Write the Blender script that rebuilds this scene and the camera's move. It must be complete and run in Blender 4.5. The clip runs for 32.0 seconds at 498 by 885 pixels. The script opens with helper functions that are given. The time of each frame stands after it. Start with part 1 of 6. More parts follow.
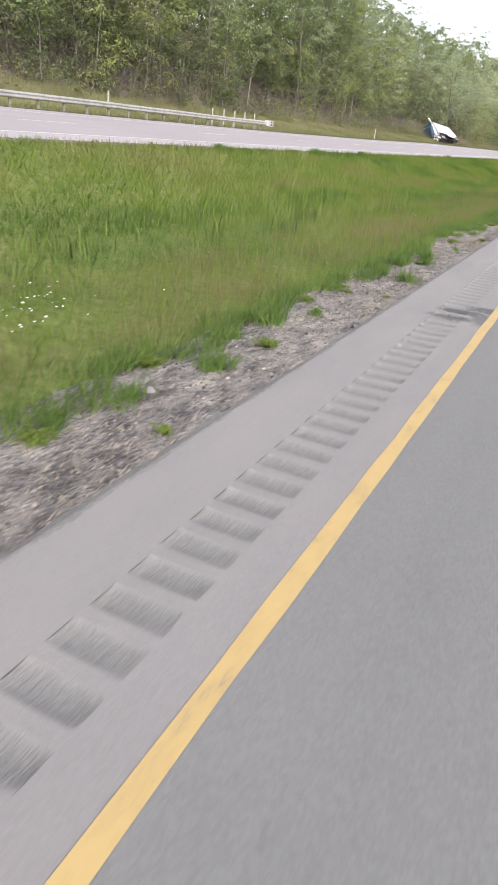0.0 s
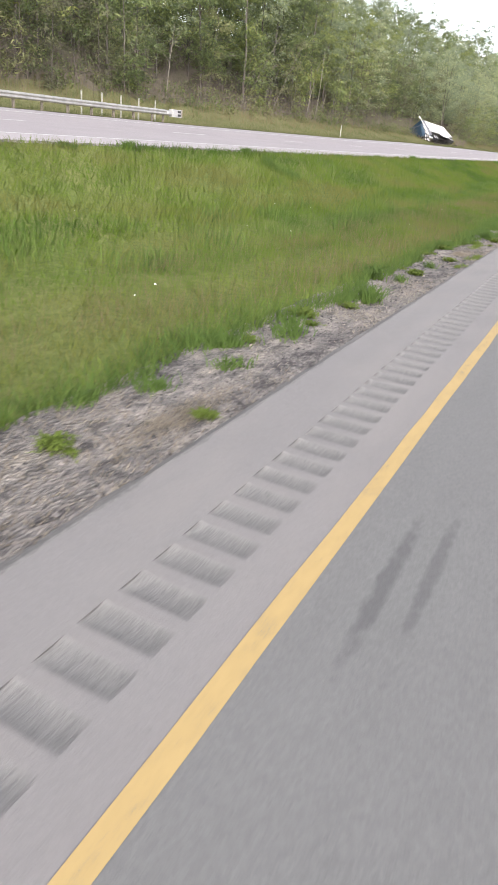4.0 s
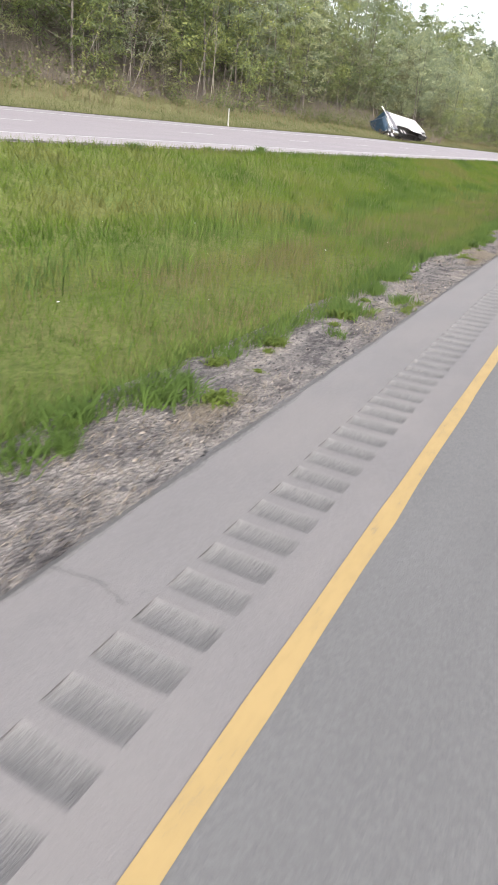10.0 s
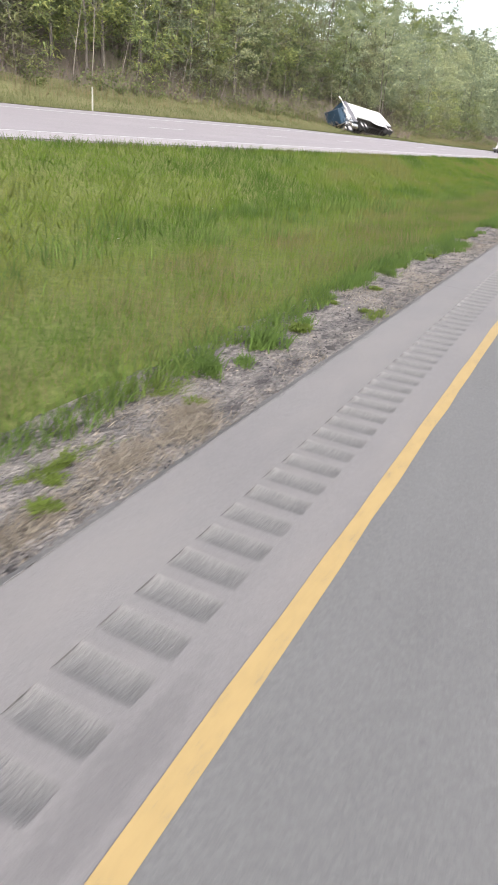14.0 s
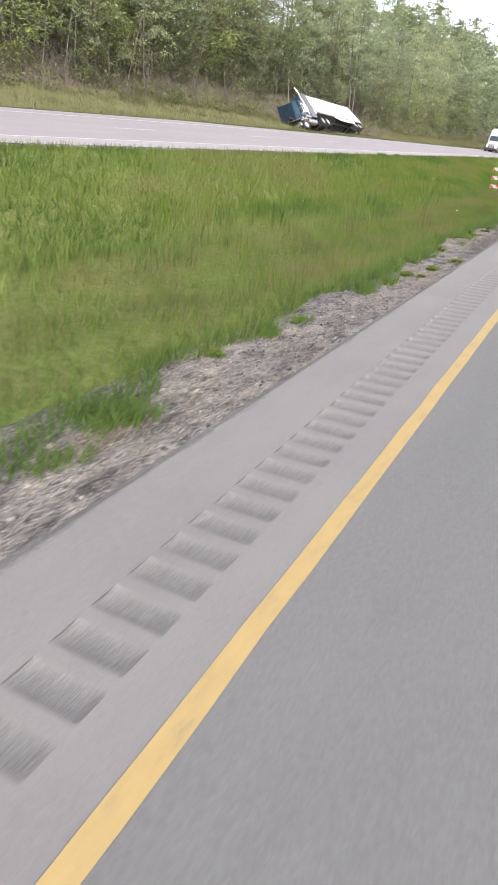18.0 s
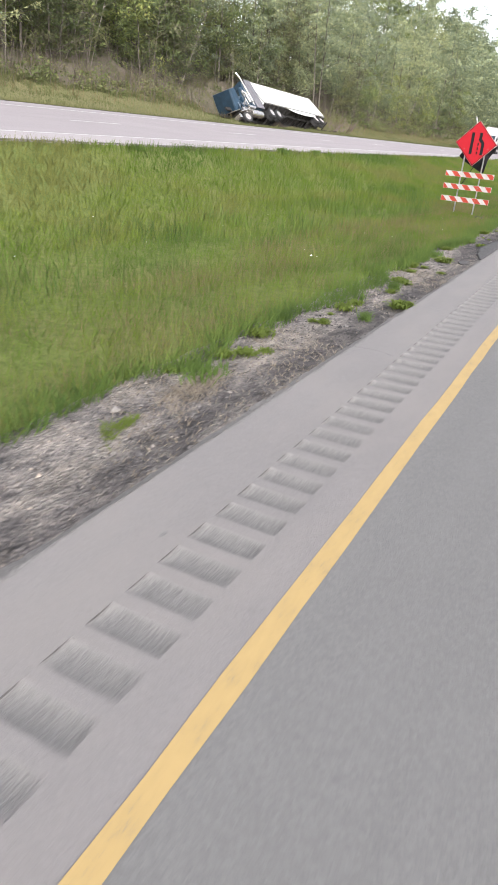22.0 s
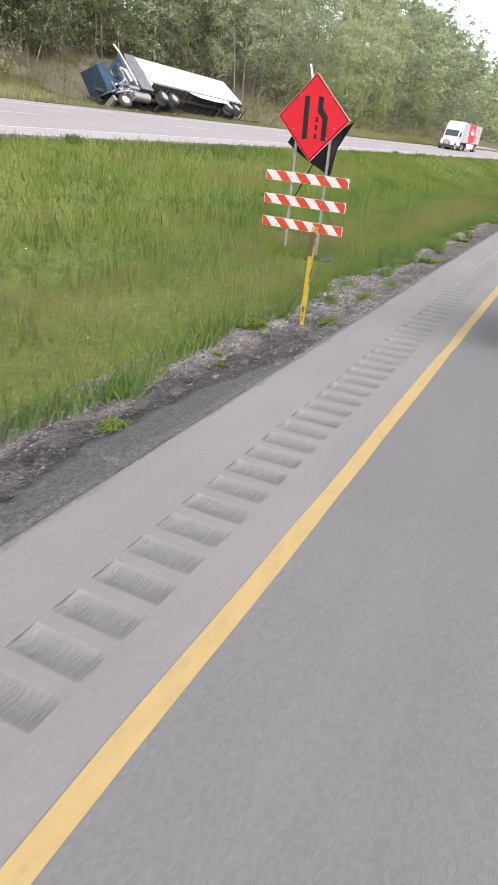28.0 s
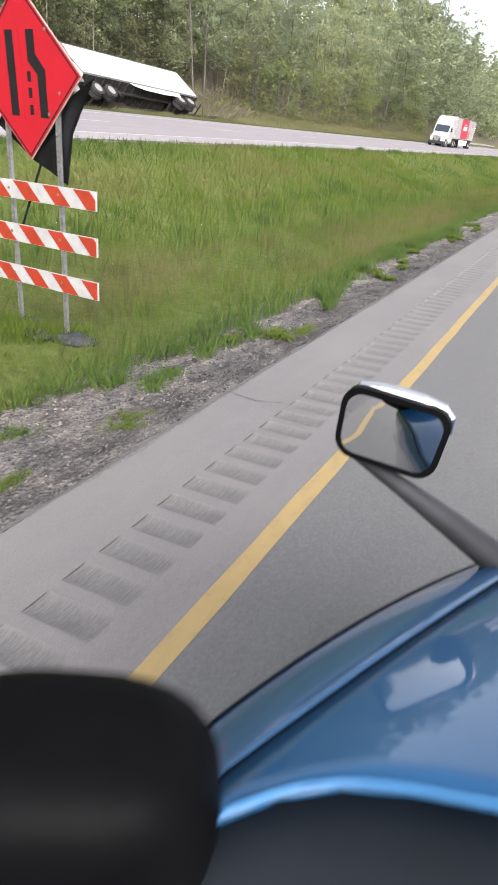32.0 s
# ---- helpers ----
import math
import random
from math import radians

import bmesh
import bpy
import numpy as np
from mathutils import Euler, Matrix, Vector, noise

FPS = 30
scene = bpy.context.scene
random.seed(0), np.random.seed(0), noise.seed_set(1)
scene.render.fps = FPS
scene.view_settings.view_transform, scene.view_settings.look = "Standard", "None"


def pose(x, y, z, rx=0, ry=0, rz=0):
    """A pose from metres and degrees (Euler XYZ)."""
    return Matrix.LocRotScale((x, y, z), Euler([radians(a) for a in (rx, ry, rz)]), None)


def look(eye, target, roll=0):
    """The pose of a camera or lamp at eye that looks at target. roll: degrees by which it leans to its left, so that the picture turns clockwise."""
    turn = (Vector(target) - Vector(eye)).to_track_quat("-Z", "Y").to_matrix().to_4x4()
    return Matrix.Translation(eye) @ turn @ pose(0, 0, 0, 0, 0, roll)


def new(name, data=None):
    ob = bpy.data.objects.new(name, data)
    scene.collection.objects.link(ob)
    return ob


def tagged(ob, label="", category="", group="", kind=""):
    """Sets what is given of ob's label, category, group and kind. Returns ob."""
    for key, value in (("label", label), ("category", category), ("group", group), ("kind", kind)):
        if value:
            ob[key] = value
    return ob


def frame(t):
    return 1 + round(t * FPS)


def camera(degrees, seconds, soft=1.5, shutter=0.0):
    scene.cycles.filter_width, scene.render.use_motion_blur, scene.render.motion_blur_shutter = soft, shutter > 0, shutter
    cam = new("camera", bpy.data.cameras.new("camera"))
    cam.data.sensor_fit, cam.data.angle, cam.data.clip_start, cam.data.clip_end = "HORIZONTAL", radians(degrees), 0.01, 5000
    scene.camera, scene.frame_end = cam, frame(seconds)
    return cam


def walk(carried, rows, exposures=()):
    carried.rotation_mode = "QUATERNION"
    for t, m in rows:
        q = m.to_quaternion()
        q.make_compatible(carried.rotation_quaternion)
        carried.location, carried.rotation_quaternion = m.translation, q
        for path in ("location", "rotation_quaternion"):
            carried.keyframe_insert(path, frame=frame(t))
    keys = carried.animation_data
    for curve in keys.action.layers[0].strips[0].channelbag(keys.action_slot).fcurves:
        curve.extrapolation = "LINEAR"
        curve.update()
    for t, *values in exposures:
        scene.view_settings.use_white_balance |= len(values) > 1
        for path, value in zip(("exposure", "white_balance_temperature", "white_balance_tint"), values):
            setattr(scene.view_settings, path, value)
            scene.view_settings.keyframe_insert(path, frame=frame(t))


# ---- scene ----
cam = camera(41.44, 32.0, shutter=0.29)
PATH = [
    (0.0, 0.934, -102.743, 2.141, 64.464, -5.530, 26.767),
    (0.5, 0.948, -100.886, 2.195, 64.394, -5.505, 26.799),
    (1.0, 0.963, -99.029, 2.194, 64.382, -5.512, 26.770),
    (1.5, 0.979, -97.162, 2.196, 64.378, -5.571, 26.766),
    (2.0, 0.998, -95.274, 2.101, 64.462, -5.703, 26.778),
    (2.5, 0.988, -93.351, 2.194, 64.369, -5.676, 27.043),
    (3.0, 0.987, -91.396, 2.198, 64.541, -5.587, 26.935),
    (3.5, 0.981, -89.418, 2.197, 64.525, -5.643, 27.230),
    (5.5, 0.880, -81.052, 2.203, 64.682, -5.619, 28.038),
    (6.0, 0.887, -78.846, 2.144, 64.656, -5.735, 28.177),
    (6.5, 0.865, -76.652, 2.203, 64.623, -5.787, 28.242),
    (7.0, 0.855, -74.497, 2.195, 64.563, -5.938, 28.322),
    (7.5, 0.839, -72.405, 2.190, 64.547, -6.033, 28.325),
    (8.0, 0.819, -70.393, 2.190, 64.592, -5.987, 28.193),
    (8.5, 0.782, -68.460, 2.201, 64.667, -5.843, 28.135),
    (9.0, 0.729, -66.613, 2.164, 64.658, -5.794, 28.067),
    (9.5, 0.764, -64.860, 2.196, 64.656, -5.620, 27.912),
    (10.0, 0.787, -63.152, 2.191, 64.654, -5.522, 27.744),
    (10.5, 0.807, -61.466, 2.201, 64.626, -5.368, 27.504),
    (11.0, 0.824, -59.758, 2.198, 64.649, -5.291, 27.382),
    (11.5, 0.832, -58.037, 2.200, 64.625, -5.278, 27.316),
    (12.0, 0.835, -56.302, 2.201, 64.631, -5.262, 27.221),
    (12.5, 0.834, -54.551, 2.200, 64.604, -5.283, 27.144),
    (13.0, 0.834, -52.793, 2.186, 64.603, -5.346, 27.073),
    (13.5, 0.845, -51.050, 2.207, 64.629, -5.357, 26.999),
    (14.0, 0.861, -49.313, 2.197, 64.619, -5.438, 26.938),
    (14.5, 0.892, -47.568, 2.209, 64.603, -5.502, 26.895),
    (15.0, 0.928, -45.822, 2.218, 64.601, -5.474, 26.708),
    (15.5, 0.938, -44.012, 2.203, 64.616, -5.552, 26.570),
    (17.5, 1.040, -36.809, 2.202, 64.922, -4.474, 26.958),
    (18.0, 1.044, -34.797, 2.202, 64.900, -4.531, 27.097),
    (18.5, 1.051, -32.756, 2.227, 64.896, -4.692, 27.235),
    (19.0, 1.057, -30.717, 2.230, 64.930, -4.755, 27.305),
    (19.5, 1.061, -28.700, 2.208, 64.929, -4.759, 27.379),
    (20.0, 1.051, -26.716, 2.202, 64.946, -4.733, 27.431),
    (20.5, 1.030, -24.788, 2.184, 64.946, -4.640, 27.495),
    (21.0, 1.027, -22.928, 2.261, 64.902, -4.566, 27.524),
    (21.5, 1.009, -21.124, 2.186, 64.819, -4.793, 27.598),
    (22.0, 0.968, -19.395, 2.181, 64.941, -4.815, 27.592),
    (22.5, 0.954, -17.734, 2.183, 64.795, -5.049, 27.727),
    (23.0, 0.945, -16.160, 2.168, 64.910, -5.051, 27.763),
    (23.5, 0.942, -14.667, 2.183, 64.799, -5.040, 27.720),
    (24.0, 0.946, -13.253, 2.188, 64.993, -4.775, 27.446),
    (24.5, 0.946, -11.896, 2.208, 64.735, -4.948, 27.342),
    (25.0, 0.968, -10.619, 2.202, 64.951, -4.797, 27.031),
    (25.5, 1.012, -9.373, 2.204, 64.793, -5.006, 26.852),
    (26.0, 1.055, -8.183, 2.216, 64.738, -5.033, 26.672),
    (26.5, 1.089, -7.044, 2.186, 64.853, -5.022, 26.528),
    (28.5, 1.166, -2.879, 2.216, 64.909, -4.959, 26.136),
    (29.0, 1.207, -1.854, 2.223, 64.889, -4.946, 26.115),
    (29.5, 1.231, -0.853, 2.218, 64.845, -4.981, 26.081),
    (30.0, 1.247, 0.171, 2.224, 64.889, -4.959, 26.029),
    (30.5, 1.265, 1.219, 2.225, 64.862, -4.951, 26.026),
    (31.0, 1.286, 2.254, 2.223, 64.909, -4.786, 26.137),
    (31.5, 1.316, 3.232, 2.205, 64.799, -4.633, 26.301),
    (32.0, 1.306, 4.114, 2.222, 64.924, -4.317, 26.332),
]
walk(cam, [(t, pose(x, y, z, rx, ry, rz)) for t, x, y, z, rx, ry, rz in PATH], ((0.0, 0.0, 6430, 12.5), (32.0, 0.0, 6430, 12.5)))

# ---- light ----
world = bpy.data.worlds.new("overcast_sky")
scene.world = world
world.use_nodes = True
wn, wl = world.node_tree.nodes, world.node_tree.links
sky = wn.new("ShaderNodeTexSky")
sky.sky_type, sky.sun_disc = 'NISHITA', False
sky.sun_elevation, sky.sun_rotation = radians(30), radians(150)
sky.dust_density, sky.air_density, sky.ozone_density = 4.0, 1.0, 1.0
veil = wn.new("ShaderNodeHueSaturation")
veil.inputs["Saturation"].default_value = 0.3
wl.new(sky.outputs[0], veil.inputs["Color"])
wl.new(veil.outputs[0], wn["Background"].inputs["Color"])
wn["Background"].inputs["Strength"].default_value = 0.42

sun = new("sun", bpy.data.lights.new("sun", "SUN"))
sun.data.energy, sun.data.angle, sun.data.color = 1.8, radians(16), (1.0, 0.98, 0.95)
sun.matrix_world = look((30, -17, 20), (0, 0, 0))


# ---- materials ----
class Mat:
    """A node material with a Principled shader and short ways to add nodes."""

    def __init__(self, name, rough=0.8, metal=0.0, spec=0.5):
        self.m = bpy.data.materials.new(name)
        self.m.use_nodes = True
        self.n, self.l = self.m.node_tree.nodes, self.m.node_tree.links
        self.p = self.n["Principled BSDF"]
        self.p.inputs["Roughness"].default_value = rough
        self.p.inputs["Metallic"].default_value = metal
        self.p.inputs["Specular IOR Level"].default_value = spec
        self.co = self.n.new("ShaderNodeTexCoord").outputs["Object"]

    def stretch(self, sx, sy, sz):
        v = self.n.new("ShaderNodeMapping")
        v.inputs["Scale"].default_value = (sx, sy, sz)
        self.l.new(self.co, v.inputs["Vector"])
        return v.outputs[0]

    def noise(self, scale, detail=4, rough=0.6, co=None):
        t = self.n.new("ShaderNodeTexNoise")
        t.inputs["Scale"].default_value, t.inputs["Detail"].default_value, t.inputs["Roughness"].default_value = scale, detail, rough
        self.l.new(co or self.co, t.inputs["Vector"])
        return t.outputs["Fac"]

    def voronoi(self, scale, feature='F1', out="Distance", co=None):
        t = self.n.new("ShaderNodeTexVoronoi")
        t.feature = feature
        t.inputs["Scale"].default_value = scale
        self.l.new(co or self.co, t.inputs["Vector"])
        return t.outputs[out]

    def ramp(self, fac, *stops):
        r = self.n.new("ShaderNodeValToRGB")
        e = r.color_ramp.elements
        while len(e) < len(stops):
            e.new(0.5)
        for el, (pos, col) in zip(e, stops):
            el.position, el.color = pos, (*col, 1) if len(col) == 3 else col
        self.l.new(fac, r.inputs[0])
        return r.outputs[0]

    def mix(self, fac, a, b, how='MIX'):
        m = self.n.new("ShaderNodeMix")
        m.data_type, m.blend_type = 'RGBA', how
        for key, v in ((0, fac), (6, a), (7, b)):
            if isinstance(v, (int, float)):
                m.inputs[key].default_value = v
            elif isinstance(v, tuple):
                m.inputs[key].default_value = (*v, 1)
            else:
                self.l.new(v, m.inputs[key])
        return m.outputs[2]

    def math(self, how, a, b=0.0):
        m = self.n.new("ShaderNodeMath")
        m.operation = how
        for key, v in ((0, a), (1, b)):
            if isinstance(v, (int, float)):
                m.inputs[key].default_value = v
            else:
                self.l.new(v, m.inputs[key])
        return m.outputs[0]

    def spots(self, places, grain):
        """0 to 1 inside ragged ellipses (x, y, half width, half length, strength) on the ground."""
        total = None
        x, y = self.axis("X"), self.axis("Y")
        rag = self.math('MULTIPLY', self.math('SUBTRACT', self.noise(grain, 5, 0.7, self.stretch(1.0, 0.6, 1.0)), 0.5), 2.6)
        for cx, cy, rx, ry, amount in places:
            a = self.math('DIVIDE', self.math('SUBTRACT', x, cx), rx)
            b = self.math('DIVIDE', self.math('SUBTRACT', y, cy), ry)
            d = self.math('ADD', self.math('MULTIPLY', a, a), self.math('MULTIPLY', b, b))
            k = self.math('SUBTRACT', 1.0, self.math('ADD', d, rag))
            k = self.math('MULTIPLY', self.math('MINIMUM', self.math('MAXIMUM', k, 0.0), 0.8), amount)
            total = k if total is None else self.math('MAXIMUM', total, k)
        return total

    def island(self):
        return self.n.new("ShaderNodeNewGeometry").outputs["Random Per Island"]

    def object_random(self):
        return self.n.new("ShaderNodeObjectInfo").outputs["Random"]

    def axis(self, key):
        s = self.n.new("ShaderNodeSeparateXYZ")
        self.l.new(self.co, s.inputs[0])
        return s.outputs[key]

    def color(self, c):
        if isinstance(c, tuple):
            self.p.inputs["Base Color"].default_value = (*c, 1)
        else:
            self.l.new(c, self.p.inputs["Base Color"])
        return self

    def rough(self, v):
        self.l.new(v, self.p.inputs["Roughness"])
        return self

    def bump(self, h, strength=0.4, dist=0.01):
        b = self.n.new("ShaderNodeBump")
        b.inputs["Strength"].default_value, b.inputs["Distance"].default_value = strength, dist
        self.l.new(h, b.inputs["Height"])
        self.l.new(b.outputs[0], self.p.inputs["Normal"])
        return self


def plain(name, col, rough=0.6, metal=0.0, vary=0.12, scale=6.0, bump=0.0, spec=0.5):
    m = Mat(name, rough, metal, spec)
    n = m.noise(scale, 5)
    dark = tuple(c * (1 - vary) for c in col)
    lite = tuple(min(1, c * (1 + vary)) for c in col)
    m.color(m.ramp(n, (0.35, dark), (0.65, lite)))
    if bump:
        m.bump(m.noise(scale * 9, 3), bump, 0.004)
    return m.m


def asphalt(name, base, warm, scale=1.0, streak=True, coarse=0.08, stains=(), dusty=False):
    """Worn paving: fine stone grain, broad stains and streaks along the traffic."""
    m = Mat(name, 0.85, 0, 0.35)
    big = m.noise(0.6 * scale, 5)
    run = m.noise(2.2 * scale, 4, 0.6, m.stretch(1.0, 0.06, 1.0))
    grain = m.noise(170, 3, 0.7)
    stone = m.voronoi(95)
    c = m.ramp(big, (0.3, tuple(base * 0.9 * w for w in warm)), (0.7, tuple(base * 1.08 * w for w in warm)))
    c = m.mix(0.45 if streak else 0.15, c, m.ramp(run, (0.3, tuple(base * 0.86 * w for w in warm)), (0.7, tuple(base * 1.1 * w for w in warm))))
    c = m.mix(0.22, c, m.ramp(grain, (0.36, (base * 0.42,) * 3), (0.6, tuple(base * 1.4 * w for w in warm))))
    chip = m.voronoi(70, 'F1', "Color")
    c = m.mix(coarse, c, m.ramp(chip, (0.2, (base * 0.35,) * 3), (0.6, tuple(base * w for w in warm)), (0.9, tuple(min(0.8, base * 1.7) * w for w in warm))))
    spot = m.ramp(m.noise(7 * scale, 6, 0.75), (0.60, (1, 1, 1)), (0.72, (0.62, 0.62, 0.63)))
    c = m.mix(0.35, c, m.mix(1.0, c, spot, 'MULTIPLY'))
    if dusty:
        # washed-out pale dust in cloudy runs, with fine dark specks of grit
        dust = m.ramp(m.noise(1.4, 5, 0.6, m.stretch(1.0, 0.35, 1.0)), (0.44, (0, 0, 0)), (0.62, (1, 1, 1)))
        c = m.mix(m.math('MULTIPLY', dust, 0.5), c, tuple(base * k for k in (1.14, 1.06, 1.02)))
        grit = m.ramp(m.noise(48, 2, 0.5), (0.68, (1, 1, 1)), (0.74, (0.6, 0.59, 0.58)))
        c = m.mix(0.6, c, m.mix(1.0, c, grit, 'MULTIPLY'))
    if stains:
        c = m.mix(m.spots(stains, 13), c, (0.05, 0.05, 0.053))
    m.color(c)
    m.bump(m.math('ADD', grain, stone), 0.45, 0.006)
    return m.m


TAR_SPOTS = ((-0.46, -93.1, 0.4, 0.2, 1.0), (-0.34, -92.62, 0.46, 0.23, 1.0), (-0.08, -92.25, 0.34, 0.26, 1.0), (-0.05, -92.85, 0.2, 0.55, 0.8), (-0.13, -6.3, 0.035, 0.18, 0.7), (-0.15, -48.0, 0.12, 0.8, 0.3))
LANE_SPOTS = ((0.5, -91.6, 0.4, 1.0, 0.3), (0.45, -84.3, 0.06, 0.9, 0.6), (0.66, -84.0, 0.05, 0.8, 0.5), (0.7, -80.2, 0.1, 1.6, 0.15))
LANE = asphalt("lane_asphalt", 0.155, (1.0, 0.99, 0.975), coarse=0.14, stains=LANE_SPOTS)
SHOULDER = asphalt("shoulder_asphalt", 0.196, (1.02, 0.965, 0.955), stains=TAR_SPOTS, dusty=True)
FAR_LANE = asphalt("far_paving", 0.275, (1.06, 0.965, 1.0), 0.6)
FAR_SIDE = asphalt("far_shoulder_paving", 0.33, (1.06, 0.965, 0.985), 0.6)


def milled_mat():
    m = Mat("milled_groove", 0.9, 0, 0.3)
    streaks = m.noise(60, 3, 0.65, m.stretch(2.2, 0.45, 1.0))
    teeth = m.noise(30, 2, 0.5, m.stretch(4.5, 0.25, 1.0))
    g = m.noise(150, 3)
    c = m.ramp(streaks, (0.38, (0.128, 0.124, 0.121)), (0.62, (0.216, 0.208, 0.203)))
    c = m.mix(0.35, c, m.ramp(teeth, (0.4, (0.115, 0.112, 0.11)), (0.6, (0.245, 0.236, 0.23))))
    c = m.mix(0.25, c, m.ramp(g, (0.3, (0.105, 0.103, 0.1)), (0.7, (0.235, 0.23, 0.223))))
    # the darker milled tones come in with depth below the paving
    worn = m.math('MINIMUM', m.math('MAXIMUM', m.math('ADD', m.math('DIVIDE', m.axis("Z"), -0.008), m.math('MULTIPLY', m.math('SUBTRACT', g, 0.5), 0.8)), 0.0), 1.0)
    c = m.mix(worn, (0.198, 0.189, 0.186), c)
    c = m.mix(m.spots(TAR_SPOTS[:4], 13), c, (0.045, 0.045, 0.048))
    m.color(c)
    m.bump(m.math('ADD', m.math('ADD', streaks, teeth), g), 0.8, 0.007)
    return m.m


MILLED = milled_mat()
# dark tone for painted shade, and for soil at the far paved edge
SHADE_DIRT = plain("dark_shade_dirt", (0.07, 0.067, 0.065), 0.9, 0, 0.4, 25.0, 0.3)


def line_mat(name, col, wear):
    m = Mat(name, 0.75)
    n = m.noise(9, 6, 0.7, m.stretch(1.0, 0.35, 1.0))
    g = m.noise(130, 3)
    c = m.ramp(n, (0.3, tuple(x * 0.88 for x in col)), (0.6, col))
    worn = m.ramp(m.mix(0.5, n, g), (wear, (0, 0, 0)), (wear + 0.06, (1, 1, 1)))
    c = m.mix(worn, (0.18, 0.165, 0.135), c)
    m.color(c)
    m.bump(g, 0.25, 0.003)
    return m.m


YELLOW_LINE = line_mat("yellow_line_paint", (0.39, 0.277, 0.117), 0.36)
WHITE_LINE = line_mat("white_line_paint", (0.47, 0.455, 0.44), 0.38)


DARK_RUNS = ((-1.72, 0.8, 0.6, 5.5, 1.15), (-1.6, 17.0, 0.5, 13.0, 0.75), (-1.6, -40.0, 0.25, 6.0, 0.4), (-1.56, -10.0, 0.34, 10.0, 0.85), (-1.6, -71.0, 0.3, 5.0, 0.3))


def gravel_mat():
    """Broken stone, dust and dry litter lying in runs along the paving."""
    m = Mat("broken_gravel", 0.95, 0, 0.2)
    runs = m.noise(1.5, 5, 0.62, m.stretch(1.0, 0.3, 1.0))
    f = m.noise(20, 5, 0.7, m.stretch(1.0, 0.7, 1.0))
    clod = m.noise(6.0, 5, 0.7, m.stretch(1.0, 0.45, 1.0))
    s = m.voronoi(34, 'F1', "Color")
    c = m.ramp(runs, (0.34, (0.105, 0.097, 0.099)), (0.46, (0.175, 0.161, 0.158)), (0.56, (0.25, 0.23, 0.212)), (0.66, (0.355, 0.318, 0.275)))
    c = m.mix(0.42, c, m.ramp(f, (0.36, (0.08, 0.075, 0.075)), (0.5, (0.22, 0.203, 0.195)), (0.64, (0.40, 0.37, 0.34))))
    c = m.mix(0.22, c, m.ramp(s, (0.2, (0.08, 0.075, 0.075)), (0.8, (0.36, 0.335, 0.315))))
    c = m.mix(m.spots(DARK_RUNS, 2), c, (0.058, 0.055, 0.058))
    c = m.mix(0.8, c, m.mix(1.0, c, m.ramp(clod, (0.36, (0.24, 0.235, 0.24)), (0.48, (0.78, 0.77, 0.765)), (0.62, (1.28, 1.24, 1.17))), 'MULTIPLY'))
    m.color(c)
    m.bump(m.math('ADD', m.math('MULTIPLY', clod, 1.5), m.math('ADD', f, m.voronoi(34))), 1.0, 0.03)
    return m.m


GRAVEL = gravel_mat()
EDGE_DUST = asphalt("edge_dust", 0.185, (1.0, 0.95, 0.92), coarse=0.35)


def stone_mat():
    m = Mat("stone_chips", 0.95, 0, 0.2)
    warm = m.ramp(m.noise(1.6, 4, 0.6, m.stretch(1.0, 0.5, 1.0)), (0.45, (0.74, 0.74, 0.755)), (0.58, (1.35, 1.25, 1.12)))
    c = m.mix(1.0, warm, m.ramp(m.island(), (0.0, (0.04, 0.039, 0.04)), (0.5, (0.11, 0.105, 0.105)), (0.85, (0.2, 0.187, 0.18)), (1.0, (0.33, 0.305, 0.28))), 'MULTIPLY')
    m.color(m.mix(m.spots(DARK_RUNS[:4], 2), c, m.ramp(m.island(), (0.0, (0.035, 0.034, 0.036)), (0.8, (0.085, 0.081, 0.083)), (1.0, (0.17, 0.16, 0.155)))))
    return m.m


STONES = stone_mat()


def leafy(name, *cols, patch=0.5, scale=0.35, translucent=0.35, tree=False):
    """Blades and leaves: colour by blade and by patch, with light shining through."""
    m = Mat(name, 0.7, 0, 0.25)
    isl = m.island()
    fac = m.math('ADD', m.math('MULTIPLY', isl, 1 - patch), m.math('MULTIPLY', m.object_random() if tree else m.ramp(m.noise(scale, 4, 0.55, m.stretch(1.0, 0.3, 1.0)), (0.36, (0, 0, 0)), (0.64, (1, 1, 1))), patch))
    stops = [(i / (len(cols) - 1) * 0.7 + 0.15, c) for i, c in enumerate(cols)]
    c = m.ramp(fac, *stops)
    m.color(c)
    t = m.n.new("ShaderNodeBsdfTranslucent")
    m.l.new(c, t.inputs["Color"])
    x = m.n.new("ShaderNodeMixShader")
    x.inputs[0].default_value = translucent
    m.l.new(m.p.outputs[0], x.inputs[1])
    m.l.new(t.outputs[0], x.inputs[2])
    m.l.new(x.outputs[0], m.n["Material Output"].inputs["Surface"])
    return m.m


GRASS = leafy("meadow_grass", (0.078, 0.142, 0.017), (0.114, 0.183, 0.019), (0.147, 0.199, 0.028), (0.174, 0.183, 0.046), patch=0.86, scale=0.42)
GRASS_TALL = leafy("rank_green_grass", (0.080, 0.139, 0.032), (0.116, 0.186, 0.038), (0.168, 0.230, 0.052), patch=0.5, scale=0.8)
SEED = leafy("seeding_grass", (0.162, 0.143, 0.058), (0.199, 0.157, 0.081), (0.246, 0.180, 0.111), patch=0.6, scale=0.4)
WEED = leafy("weed_leaves", (0.102, 0.157, 0.029), (0.154, 0.207, 0.039), (0.228, 0.246, 0.068), patch=0.3)
